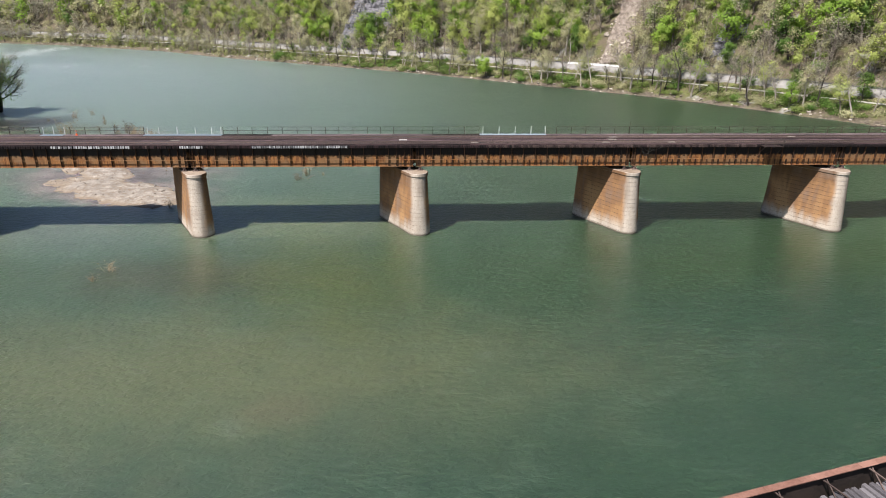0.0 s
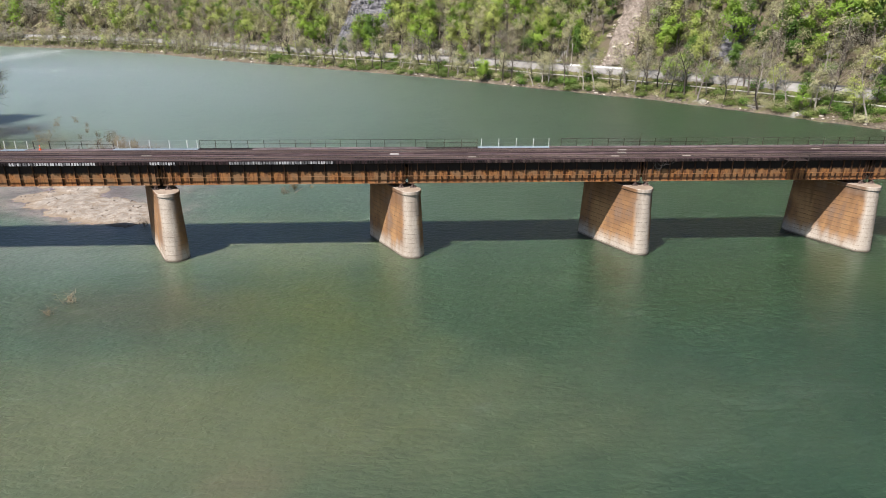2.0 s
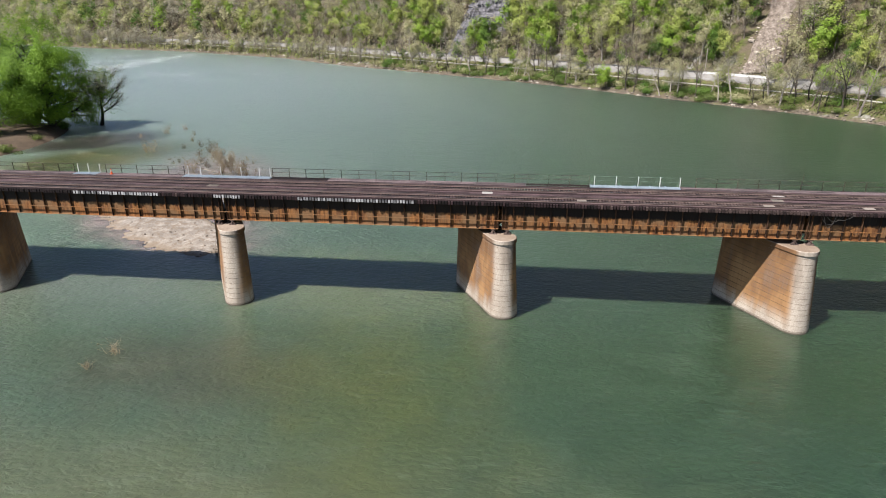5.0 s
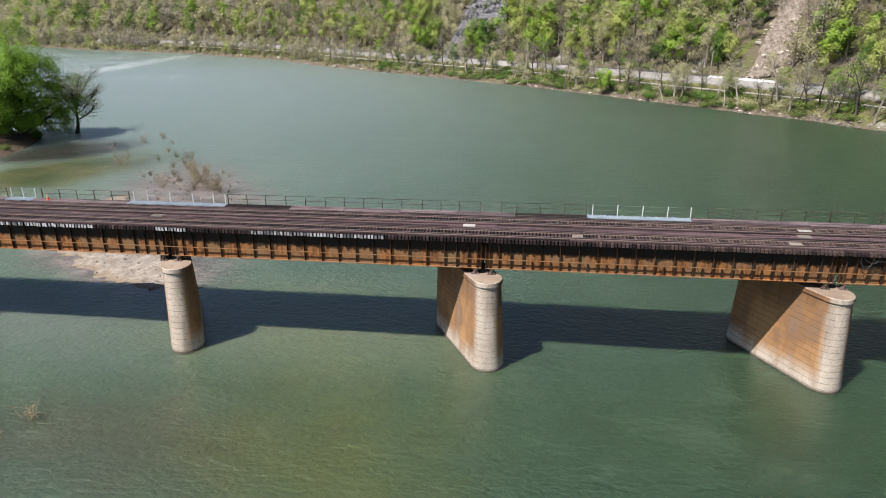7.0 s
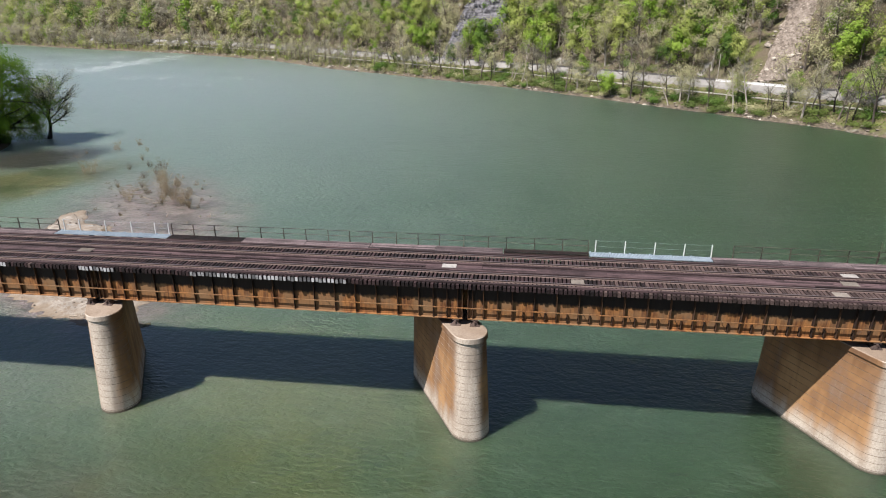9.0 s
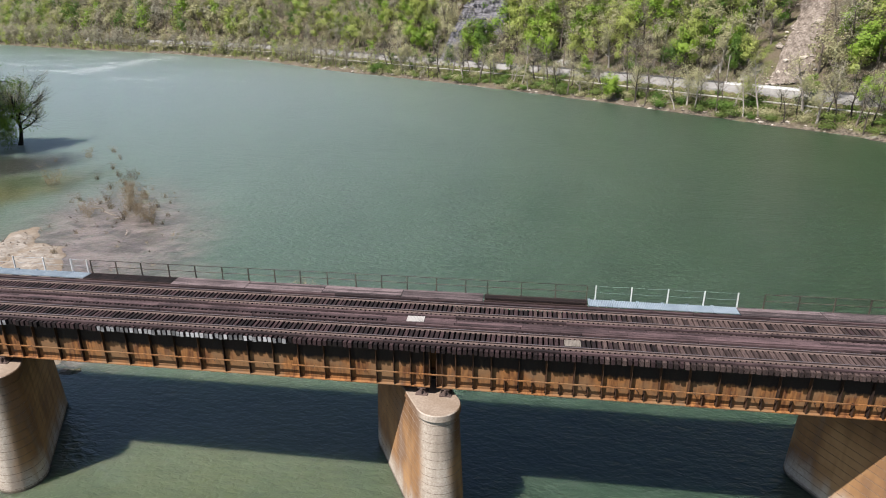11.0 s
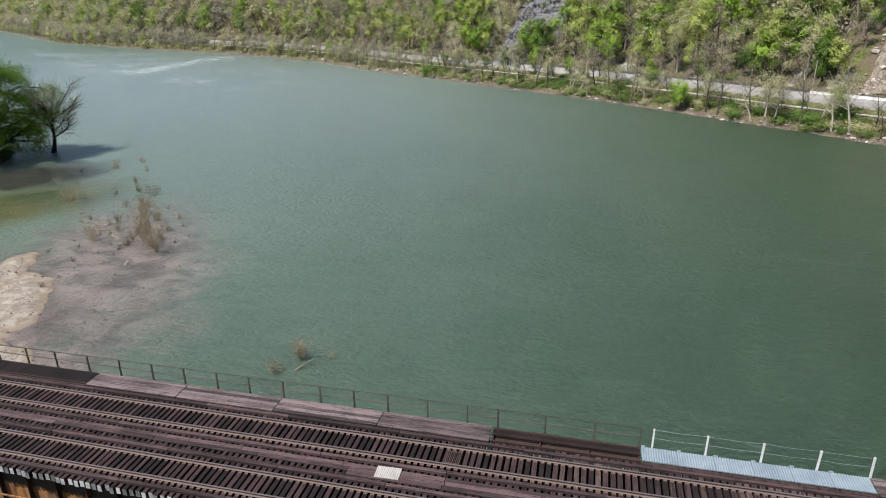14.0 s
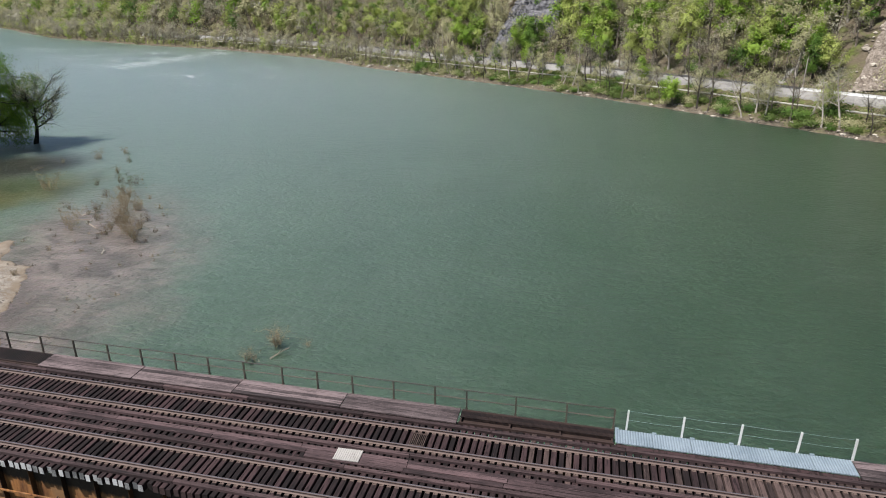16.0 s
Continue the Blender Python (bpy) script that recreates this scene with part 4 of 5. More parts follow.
# loose cables at the girder joint
loose = thing("loose_cable", "slack black cables hanging by the girder joint", "cable")
for k, (x0, x1, dip) in enumerate(((34.4, 36.6, 1.1), (35.0, 36.9, 0.7), (34.7, 36.0, 1.4), (35.6, 37.8, 0.5))):
    pts = [(x0 + (x1 - x0) * u, -3.62 - 0.05 * k, 13.2 - 4 * dip * u * (1 - u) + 0.3 * u) for u in np.linspace(0, 1, 8)]
    part("strand", Shape().tube(pts, 0.03, 4).mesh("strand", M["cable"]), loose)
arm = thing("signal_arm", "bent rusty steel arm sticking out from the deck edge", "bracket")
part("arm", Shape().tube([(35.8, -3.6, 13.5), (36.6, -4.2, 14.0), (37.2, -4.3, 13.7)], 0.035, 4).mesh("arm", M["plate_rust"]), arm)
pipe = thing("pipe_outlet", "short pale pipe standing by the walkway edge", "pipe", at=pose(35.5, 5.25, WALK - 0.1))
part("pipe", Shape().tube([(0, 0, 0), (0, 0, 2.1)], 0.03, 5).mesh("pipe", M["rail_paint"]), pipe)


# ---- trees ----
def limb(rs, p, d, length, r0, nodes, rise, wob):
    """Points and radii of one bending limb."""
    pts, rad = [np.array(p, float)], [r0]
    d = np.array(d, float)
    for i in range(nodes):
        d = d + rs.normal(0, wob, 3) + np.array([0, 0, rise])
        d /= np.linalg.norm(d)
        pts.append(pts[-1] + d * length / nodes)
        rad.append(r0 * (1 - 0.8 * (i + 1) / nodes))
    return pts, rad, d


def tree_parts(seed, height, spread, limbs, twigs, leaves, size, clear=0.25, rise=0.12, droop=0.0, trunk_r=None, lean=(0, 0), sides=4, cluster=0.5, taper=0.55, skirt=1.0):
    """Wood and leaf arrays of one tree that stands at the origin."""
    rs = np.random.RandomState(seed)
    sh = Shape()
    tr = trunk_r or height * 0.023
    pts, rad, _ = limb(rs, (0, 0, -0.6), (lean[0], lean[1], 1), height * 0.86, tr, 6, 0.06, 0.07)
    rad = [tr * (1.25 if i == 0 else 1 - 0.135 * i) for i in range(7)]
    sh.tube(pts, rad, sides + 1)
    tips = []
    for k in range(limbs):
        u = clear + (1 - clear) * (k + rs.uniform(0, 0.8)) / limbs
        j = min(5, int(u * 6))
        base = pts[j] + (pts[j + 1] - pts[j]) * (u * 6 - j)
        a = k * 2.4 + rs.uniform(-0.5, 0.5)
        out = spread * (1.0 - taper * max(0, u - 0.45) / 0.55) * rs.uniform(0.7, 1.15) * (skirt + (1 - skirt) * min(1.0, u / 0.35))
        lp, lr, ld = limb(rs, base, (math.cos(a), math.sin(a), rs.uniform(0.25, 0.7)), out, max(0.03, rad[j] * 0.5), 4, rise - droop * 0.5, 0.16)
        sh.tube(lp, lr, sides)
        for q in range(twigs):
            w = rs.uniform(0.3, 1.0)
            i = min(3, int(w * 4))
            b = lp[i] + (lp[i + 1] - lp[i]) * (w * 4 - i)
            dd = np.array([math.cos(a) + rs.normal(0, 0.8), math.sin(a) + rs.normal(0, 0.8), rs.uniform(-0.1, 0.9) - droop])
            dd /= np.linalg.norm(dd)
            tp, trr, _ = limb(rs, b, dd, out * rs.uniform(0.28, 0.55), max(0.02, lr[i] * 0.45), 2, rise - droop, 0.22)
            sh.tube(tp, [max(0.01, r) for r in trr], 3)
            tips += [tp[1], tp[2], (tp[1] + tp[2]) / 2]
        tips += lp[2:]
    tips += [pts[-1]] * 3
    tips = np.array(tips)
    lv, lf = np.zeros((0, 3)), np.zeros((0, 3), int)
    if leaves:
        c = tips[rs.randint(0, len(tips), leaves)] + rs.normal(0, cluster, (leaves, 3)) - np.array([0, 0, 1.0]) * droop * rs.uniform(0, 1.6, (leaves, 1))
        lv, lf = leaf_quads(rs, c, size, droop, (pts[3] * 0.5 + tips.mean(axis=0) * 0.5))
    return sh, lv, lf


def leaf_quads(rs, c, size, droop=0.0, heart=None):
    """Small pointed leaf sprays at the places c; round a heart they face outwards, as leaves of a crown do."""
    n = len(c)
    a = rs.normal(0, 1, (n, 3))
    a[:, 2] -= 2.2 * droop
    if heart is not None:
        out = c - np.asarray(heart)
        out /= np.linalg.norm(out, axis=1, keepdims=True) + 1e-6
        out = out + rs.normal(0, 0.32, (n, 3)) + np.array([0, 0, 0.25])
        out /= np.linalg.norm(out, axis=1, keepdims=True)
        a -= out * np.sum(a * out, axis=1, keepdims=True)
    a /= np.linalg.norm(a, axis=1, keepdims=True)
    b = np.cross(a, rs.normal(0, 1, (n, 3)) if heart is None else out)
    b /= np.linalg.norm(b, axis=1, keepdims=True)
    s = size * rs.uniform(0.5, 1.4, (n, 1))
    w = s * rs.uniform(0.35, 0.8, (n, 1)) * (1 - 0.5 * min(1, droop))
    v = np.stack([c - a * s, c + b * w + a * s * 0.4, c - b * w + a * s * rs.uniform(0.3, 1.0, (n, 1))], 1).reshape(-1, 3)
    return v, np.arange(3 * n).reshape(n, 3)


def pair(sh, lv, lf, bark, green):
    return sh.mesh("trunk", bark), (cloth("crown", lv, lf, green) if len(lf) else None)


KINDS = {}
for k in range(3):
    KINDS["fresh", k] = (tree_parts(10 + k, 10 + k, 3.6, 11, 5, 2650, 0.25, 0.22), M["bark"], M["leaf_fresh"])
    KINDS["lime", k] = (tree_parts(20 + k, 11 + k, 3.7, 11, 5, 2300, 0.22, 0.25), M["bark"], M["leaf_lime"])
    KINDS["olive", k] = (tree_parts(30 + k, 11 + k, 3.7, 12, 6, 1900, 0.175, 0.25), M["bark_pale"], M["leaf_olive"])
    KINDS["bare", k] = (tree_parts(40 + k, 11 + k, 3.5, 12, 8, 1100, 0.13, 0.25), M["bark"], M["bud_brown"])
    KINDS["deep", k] = (tree_parts(50 + k, 9 + k, 3.2, 10, 5, 2300, 0.26, 0.15), M["bark_dark"], M["leaf_deep"])
    KINDS["gaunt", k] = (tree_parts(70 + k, 13 + 1.5 * k, 4.2, 11, 10, 900, 0.11, 0.34, rise=0.2, trunk_r=0.26, lean=(0.12, 0.05), taper=0.3), (M["bark_dark"], M["bark"], M["bark_pale"])[k], M["bud_brown"] if k < 2 else M["leaf_olive"])
LABEL = {"gaunt": "tall bare leaning tree at the water's edge", "fresh": "leafy tree in fresh green spring foliage on the river bank", "lime": "tree with thin yellow-green spring leaves on the hillside",
         "olive": "tall pale-barked tree just breaking into olive buds", "bare": "bare grey-brown tree with fine twigs", "deep": "dense dark green tree on the hillside"}
MESHES = {key: pair(*geo, bark, green) for key, (geo, bark, green) in KINDS.items()}


def plant(key, x, y, z, scale, turn, lean=0.0, group="trees of the far bank"):
    wood, crown = MESHES[key]
    m = pose(x, y, z, lean * math.cos(turn), lean * math.sin(turn), math.degrees(turn)) @ Matrix.Diagonal((scale, scale, scale * 1.0, 1))
    t = thing("tree", LABEL[key[0]], "tree", group, at=m)
    part("trunk", wood, t)
    if crown:
        part("crown", crown, t)


class Woods:
    """Many trees joined into one mesh of wood and leaves."""

    def __init__(self):
        self.bv, self.bf, self.bn, self.lv, self.lf, self.ls, self.ln = [], [], 0, [], [], [], 0

    def plant(self, geo, slot, x, y, z, s, turn):
        sh, lv, lf = geo
        c, q = math.cos(turn), math.sin(turn)
        r = np.array([[c, -q, 0], [q, c, 0], [0, 0, 1]]) * s
        v = np.array(sh.v) @ r.T + (x, y, z)
        self.bv.append(v)
        self.bf += [tuple(i + self.bn for i in f) for f in sh.f]
        self.bn += len(v)
        if len(lf):
            self.lv.append(lv @ r.T + (x, y, z))
            self.lf.append(lf + self.ln)
            self.ls.append(np.full(len(lf), slot))
            self.ln += len(lv)


SLOTS = ["fresh", "lime", "olive", "bare", "deep"]
SLOT_MATS = [M["leaf_fresh"], M["leaf_lime"], M["leaf_olive"], M["bud_brown"], M["leaf_deep"]]
FAR = {}
for k in range(2):
    FAR["fresh", k] = tree_parts(110 + k, 11, 3.8, 6, 2, 960, 0.31, 0.2, sides=3, cluster=0.5)
    FAR["lime", k] = tree_parts(120 + k, 11, 3.9, 6, 3, 920, 0.28, 0.2, sides=3, cluster=0.5)
    FAR["olive", k] = tree_parts(130 + k, 11, 3.7, 7, 3, 730, 0.235, 0.2, sides=3, cluster=0.5)
    FAR["bare", k] = tree_parts(140 + k, 11, 3.6, 7, 4, 480, 0.2, 0.2, sides=3, cluster=0.6)
    FAR["deep", k] = tree_parts(150 + k, 9, 3.4, 6, 2, 800, 0.31, 0.12, sides=3, cluster=0.5)

MID = {kind: tree_parts(170 + i, 11, 3.8, 5, 2, 330 if kind == "bare" else 400, 0.35 if kind == "bare" else 0.43, 0.2, sides=3, cluster=0.8) for i, kind in enumerate(SLOTS)}
LOW = {kind: tree_parts(180 + i, 11, 4.2, 5, 1, 130 if kind == "bare" else 190, 0.62, 0.1, sides=3, cluster=0.9) for i, kind in enumerate(SLOTS)}
DIM = {kind: tree_parts(160 + i, 11, 3.8, 4, 1, 60 if kind == "bare" else 130, 1.1, 0.2, sides=3, cluster=1.0) for i, kind in enumerate(SLOTS)}
rs = np.random.RandomState(77)
spots = [q for q in stations(1.0) if -1500 < q[0][0] < 190]
CHUTE = (91.5, 199.0)
CLIFF = (-42.0, 312.0)


def clearing(x, y):
    """Keeps trees off the scree chute, the cliff and the pale slab."""
    d = bank_distance(np.array([x]), np.array([y]))[0]
    if rim(x, y, CHUTE[0] + 11, CHUTE[1] + 22, 8.5, 42, -26.7) < 1 or math.hypot(x - 89, y - 198) < 10:
        return True
    if d < 60 and math.hypot(x - CLIFF[0], y - CLIFF[1]) < 8:
        return True
    if d > 37 and rim(x, y, -27, 322, 20, 12, -38) < 1:
        return True
    return False


def mixture(u, d, x):
    if d < 12:
        return "gaunt" if u < 0.76 else "olive" if u < 0.92 else "lime" if u < 0.97 else "fresh"
    if x < -75:
        return "olive" if u < 0.30 else "lime" if u < 0.44 else "bare" if u < 0.80 else "fresh" if u < 0.92 else "deep"
    return "lime" if u < 0.17 else "olive" if u < 0.42 else "fresh" if u < 0.60 else "bare" if u < 0.87 else "deep"


cells = {}


def free(x, y, gap):
    c = (int(x // 8), int(y // 8))
    for i in (-1, 0, 1):
        for j in (-1, 0, 1):
            if any(math.hypot(x - a, y - b) < gap for a, b in cells.get((c[0] + i, c[1] + j), ())):
                return False
    cells.setdefault(c, []).append((x, y))
    return True


woods, single = Woods(), 0
tries = [(-0.8, 7.0, 1500, 3.4, 1.2), (12.3, 17.0, 600, 5.5, 0.95), (28.5, 62.0, 7000, 4.1, 1.7), (62.0, 200.0, 900, 11.0, 1.9)]
for d0, d1, count, gap, big in tries:
    for k in range(count):
        p, n, t = spots[rs.randint(len(spots))]
        if p[0] > 185 or (p[0] < -760 and (d0 > 60 or rs.rand() < 0.3)):
            continue
        d = rs.uniform(d0, d1)
        x, y = p + n * d
        if clearing(x, y) or not free(x, y, gap if p[0] > -260 else gap * 1.7 if p[0] > -700 else gap * 3):
            continue
        if 12 < d < 18 and 30 < p[0] < 80:
            continue
        real_d = bank_distance(np.array([x]), np.array([y]))[0]
        if 18 < real_d < 27.5 or 8.6 < real_d < 12:
            continue
        z = land(np.array([x]), np.array([y]))[0]
        kind = mixture(rs.rand(), d, x)
        s = big * rs.uniform(0.65, 1.2) * (1.0 if p[0] > -260 else 1.25 if p[0] > -700 else 2.0)
        turn = rs.uniform(0, 2 * math.pi)
        if x > -75 and d < 62 and single < 330:
            single += 1
            plant((kind, rs.randint(3)), x, y, z, s, turn, rs.uniform(0, 14) if d < 9 else rs.uniform(0, 4))
        else:
            kind = "bare" if kind == "gaunt" else kind
            woods.plant(DIM[kind] if d > 64 else MID[kind] if x < -210 else FAR[kind, rs.randint(2)], SLOTS.index(kind), x, y, z, s, turn)

for k in range(1500):
    p, n, t = spots[rs.randint(len(spots))]
    if -480 < p[0] < -40:
        d = rs.uniform(-1.6, 7.5) if rs.rand() < 0.8 else rs.uniform(12.5, 17)
        x, y = p + n * d
        if free(x, y, 1.6):
            kind = rs.choice(["olive", "bare", "lime", "fresh"], p=[0.42, 0.3, 0.2, 0.08])
            woods.plant(LOW[kind], SLOTS.index(kind), x, y, land(np.array([x]), np.array([y]))[0] - 0.6, rs.uniform(0.28, 0.5), rs.uniform(0, 6.28))

for k in range(1000):
    p, n, t = spots[rs.randint(len(spots))]
    if -1400 < p[0] < -430:
        x, y = p + n * rs.uniform(1, 60)
        if free(x, y, 6.0):
            kind = rs.choice(["olive", "bare", "lime"], p=[0.4, 0.45, 0.15])
            woods.plant(MID[kind], SLOTS.index(kind), x, y, land(np.array([x]), np.array([y]))[0] - 0.5, rs.uniform(1.3, 2.1), rs.uniform(0, 6.28))

reach = [q for q in spots if -1150 < q[0][0] < -330]
for k in range(900):
    p, n, t = reach[rs.randint(len(reach))]
    x, y = p + n * rs.uniform(-3, 18)
    if free(x, y, 3.2):
        kind = rs.choice(["olive", "bare", "lime"], p=[0.35, 0.5, 0.15])
        woods.plant(LOW[kind], SLOTS.index(kind), x, y, land(np.array([x]), np.array([y]))[0] - 0.5, rs.uniform(0.8, 1.4), rs.uniform(0, 6.28))

hill = thing("far_woods", "mixed spring woodland covering the valley side", "woods", kind="stuff")
me = bpy.data.meshes.new("wood")
me.from_pydata(np.concatenate(woods.bv).tolist(), [], woods.bf)
me.materials.append(M["bark"])
tagged(part("trunks", me, hill), kind="stuff")
tagged(part("crowns", cloth("crowns", np.concatenate(woods.lv), np.concatenate(woods.lf), *SLOT_MATS, slots=np.concatenate(woods.ls)), hill), kind="stuff")


# ---- shrubs ----
def shrub_mesh(seed, wide, high, leaves, size, mat, stems=7):
    r = np.random.RandomState(seed)
    wood = Shape()
    tips = []
    for k in range(stems):
        a = r.uniform(0, 2 * math.pi)
        pts, rad, _ = limb(r, (0, 0, -0.2), (math.cos(a) * 0.7, math.sin(a) * 0.7, 1.1), high * r.uniform(0.7, 1.1), 0.05, 3, 0.0, 0.2)
        wood.tube(pts, rad, 3)
        tips += pts[1:]
    c = np.array(tips)[r.randint(0, len(tips), leaves)] + r.normal(0, 1, (leaves, 3)) * (wide * 0.26, wide * 0.26, high * 0.16)
    c[:, 2] = np.abs(c[:, 2])
    lv, lf = leaf_quads(r, c, size, 0.0, (0, 0, high * 0.2))
    return wood.mesh("stem", M["bark"]), cloth("foliage", lv, lf, mat)


SHRUBS = [shrub_mesh(60, 2.6, 1.7, 850, 0.16, M["leaf_bank"]), shrub_mesh(61, 3.2, 1.5, 850, 0.16, M["leaf_bank"]), shrub_mesh(62, 2.2, 2.2, 1000, 0.15, M["leaf_deep"]),
          shrub_mesh(63, 2.8, 1.6, 800, 0.12, M["leaf_olive"])]
SHRUB_LABEL = ["bright green bush on the river bank", "low yellow-green bush on the river bank", "dark green bush on the river bank", "thin olive bush on the river bank"]
left = 0
for k in range(2600):
    p, n, t = spots[rs.randint(len(spots))]
    if not (-90 < p[0] < 168):
        continue
    zone = rs.rand()
    d = rs.uniform(-0.6, 6.6) if zone < 0.8 else rs.uniform(12.3, 15.5) if zone < 0.92 else rs.uniform(28, 40)
    x, y = p + n * d
    if left >= 300 or not free(x, y, 1.9) or clearing(x, y):
        continue
    left += 1
    i = rs.choice(4, p=[0.26, 0.2, 0.26, 0.28])
    s = rs.uniform(0.8, 1.9)
    t_ = thing("shrub", SHRUB_LABEL[i], "bush", "bushes of the far bank", at=pose(x, y, land(np.array([x]), np.array([y]))[0], 0, 0, rs.uniform(0, 360)) @ Matrix.Diagonal((s * 1.2, s * 1.2, s, 1)))
    part("stem", SHRUBS[i][0], t_)
    part("foliage", SHRUBS[i][1], t_)

# grass on the bank shelves
gs = np.random.RandomState(8)
c = []
for k in range(160000):
    p, n, t = spots[gs.randint(len(spots))]
    if -300 < p[0] < 170:
        d = gs.choice([gs.uniform(0.8, 7.6), gs.uniform(2.5, 7.6), gs.uniform(11.0, 15.0), gs.uniform(27, 34)])
        q = p + n * d
        c.append((q[0], q[1]))
c = np.array(c)
c = np.column_stack([c, land(c[:, 0], c[:, 1]) + 0.15])
lv, lf = leaf_quads(gs, c, 0.36)
thing("bank_grass", "patchy fresh green grass on the bank", "grass", kind="stuff", data=cloth("bank_grass", lv, lf, M["leaf_bank"], M["grass_dry"], M["leaf_deep"], slots=gs.choice(3, len(lf), p=[0.36, 0.30, 0.34])))

# rocks along the waterline
stone = []
for k in range(5):
    r = np.random.RandomState(300 + k)
    bm = bmesh.new()
    bmesh.ops.create_icosphere(bm, subdivisions=1, radius=1.0)
    for v in bm.verts:
        v.co = Vector((v.co.x * 1.3, v.co.y, v.co.z * 0.65)) * (1 + 0.35 * noise.noise(v.co * 1.4 + Vector((k * 7, 0, 0))))
    me = bpy.data.meshes.new("rock")
    bm.to_mesh(me)
    bm.free()
    me.materials.append(M["shore_rock"])
    stone.append(me)
for k in range(940):
    p, n, t = spots[gs.randint(len(spots))]
    if not (-330 < p[0] < 170):
        continue
    d = gs.uniform(-2.6, 0.8)
    q = p + n * d
    s = gs.uniform(0.18, 0.7) * (1.7 if gs.rand() < 0.08 else 1)
    thing("rock", "pale brown rock at the water's edge", "rock", "rocks along the shore", at=pose(q[0], q[1], land(np.array([q[0]]), np.array([q[1]]))[0] + 0.1 * s, 0, 0, gs.uniform(0, 360)) @ Matrix.Diagonal((s, s, s, 1)), data=stone[gs.randint(5)])


# ---- cliff, scree and roadside ----
def crag(name, label, cx, cy, width, height, lean, mat, seed, foot=8.0, steps=64, face=(-0.62, -0.78)):
    """A bedded rock face that leans back into the hill."""
    u, w = np.meshgrid(np.linspace(-0.5, 0.5, steps), np.linspace(-0.05, 1, steps))
    taper = 1 - 0.35 * np.clip(w, 0, 1) ** 2
    px = u * width * taper
    r = np.random.RandomState(seed)
    jut = waves(u * width, w * height, 7, seed) * 2.4 + waves(u * width, w * height * 0.4, 2.4, seed + 1) * 1.3 + waves(u * width, w * height, 1.1, seed + 3) * 0.5
    bed = np.floor(w * height / 1.7 + waves(u * width, w * height, 9, seed + 2) * 0.8)
    jut = jut + (np.sin(bed * 12.9) * 0.5)
    back = w * height * lean - jut - (0.5 - np.abs(u)) * 4.5
    f = np.array(face) / np.hypot(*face)
    s = np.array([-f[1], f[0]])
    x = cx + s[0] * px - f[0] * back
    y = cy + s[1] * px - f[1] * back
    z = foot + w * height
    i = np.arange(steps * steps).reshape(steps, steps)
    q = np.stack([i[:-1, :-1], i[:-1, 1:], i[1:, 1:], i[1:, :-1]], -1).reshape(-1, 4)
    thing(name, label, "cliff", kind="structure", data=cloth(name, np.stack([x, y, z], -1).reshape(-1, 3), q, mat))


crag("cliff", "grey bedded rock cliff rising from the road", -41, 311, 11, 26, 0.6, M["cliff"], 401)
crag("cliff", "grey rock ledge jutting out of the woods", -27, 327, 38, 24, 0.45, M["cliff"], 405, foot=19.5)
crag("cliff", "dark overhanging rock slab on the hillside", 128, 168, 16, 22, 1.05, M["cliff"], 409)

# scree chute: a long tongue on the hillside
u, w = np.meshgrid(np.linspace(-1, 1, 25), np.linspace(0.02, 1, 90))
cd = np.array([0.45, 0.893])
cs = np.array([0.893, -0.45])
half = 8.0 - 3.4 * w ** 0.5 + waves(u * 5, w * 75, 14, 21) * 1.6 + waves(u * 5, w * 75, 4, 23) * 1.0
cx_ = CHUTE[0] + cd[0] * w * 75 + cs[0] * (u * half)
cy_ = CHUTE[1] + cd[1] * w * 75 + cs[1] * (u * half)
cz_ = land(cx_, cy_) + 0.5 * (1 - u * u) + 0.25 + waves(cx_, cy_, 3.5, 22) * 0.45 + waves(cx_, cy_, 1.3, 24) * 0.25 - 0.9 * np.clip(np.abs(u) - 0.8, 0, 1) * 5
i = np.arange(u.size).reshape(u.shape)
thing("scree_chute", "pale brown scree and rubble chute down the hillside", "scree", kind="structure",
      data=cloth("scree_chute", np.stack([cx_, cy_, cz_], -1).reshape(-1, 3), np.stack([i[:-1, :-1], i[:-1, 1:], i[1:, 1:], i[1:, :-1]], -1).reshape(-1, 4), M["talus"]))
for k in range(150):
    w_ = gs.rand() ** 1.8
    q = np.array(CHUTE) + cd * (w_ * 72 + 1.5) + cs * gs.uniform(-1, 1) * (8.5 - 3.5 * w_)
    s = gs.uniform(0.25, 0.8) * (1.8 if gs.rand() < 0.12 else 1)
    thing("boulder", "angular pale boulder on the scree", "rock", "boulders on the scree", at=pose(q[0], q[1], land(np.array([q[0]]), np.array([q[1]]))[0] + 0.35, 0, 0, gs.uniform(0, 360)) @ Matrix.Diagonal((s, s, s, 1)), data=stone[gs.randint(5)])

# rubble wall under the road, white barrier, utility pole
wall_rows = [(p, n) for p, n, t in stations(3.0) if -420 < p[0] < 170]
sh = Shape()
for p, n in wall_rows:
    for d, zz in ((14.6, 5.3), (15.4, 7.0 + gs.uniform(-0.3, 0.3)), (17.6, 8.4 + gs.uniform(-0.1, 0.2)), (19.3, 8.65), (19.3, 7.9)):
        q = p + n * (d + gs.uniform(-0.25, 0.25))
        sh.v.append((q[0], q[1], zz))
for i in range(len(wall_rows) - 1):
    sh.f += [(5 * i + j, 5 * i + j + 1, 5 * i + 6 + j, 5 * i + 5 + j) for j in range(4)]
sh.m = [0] * len(sh.f)
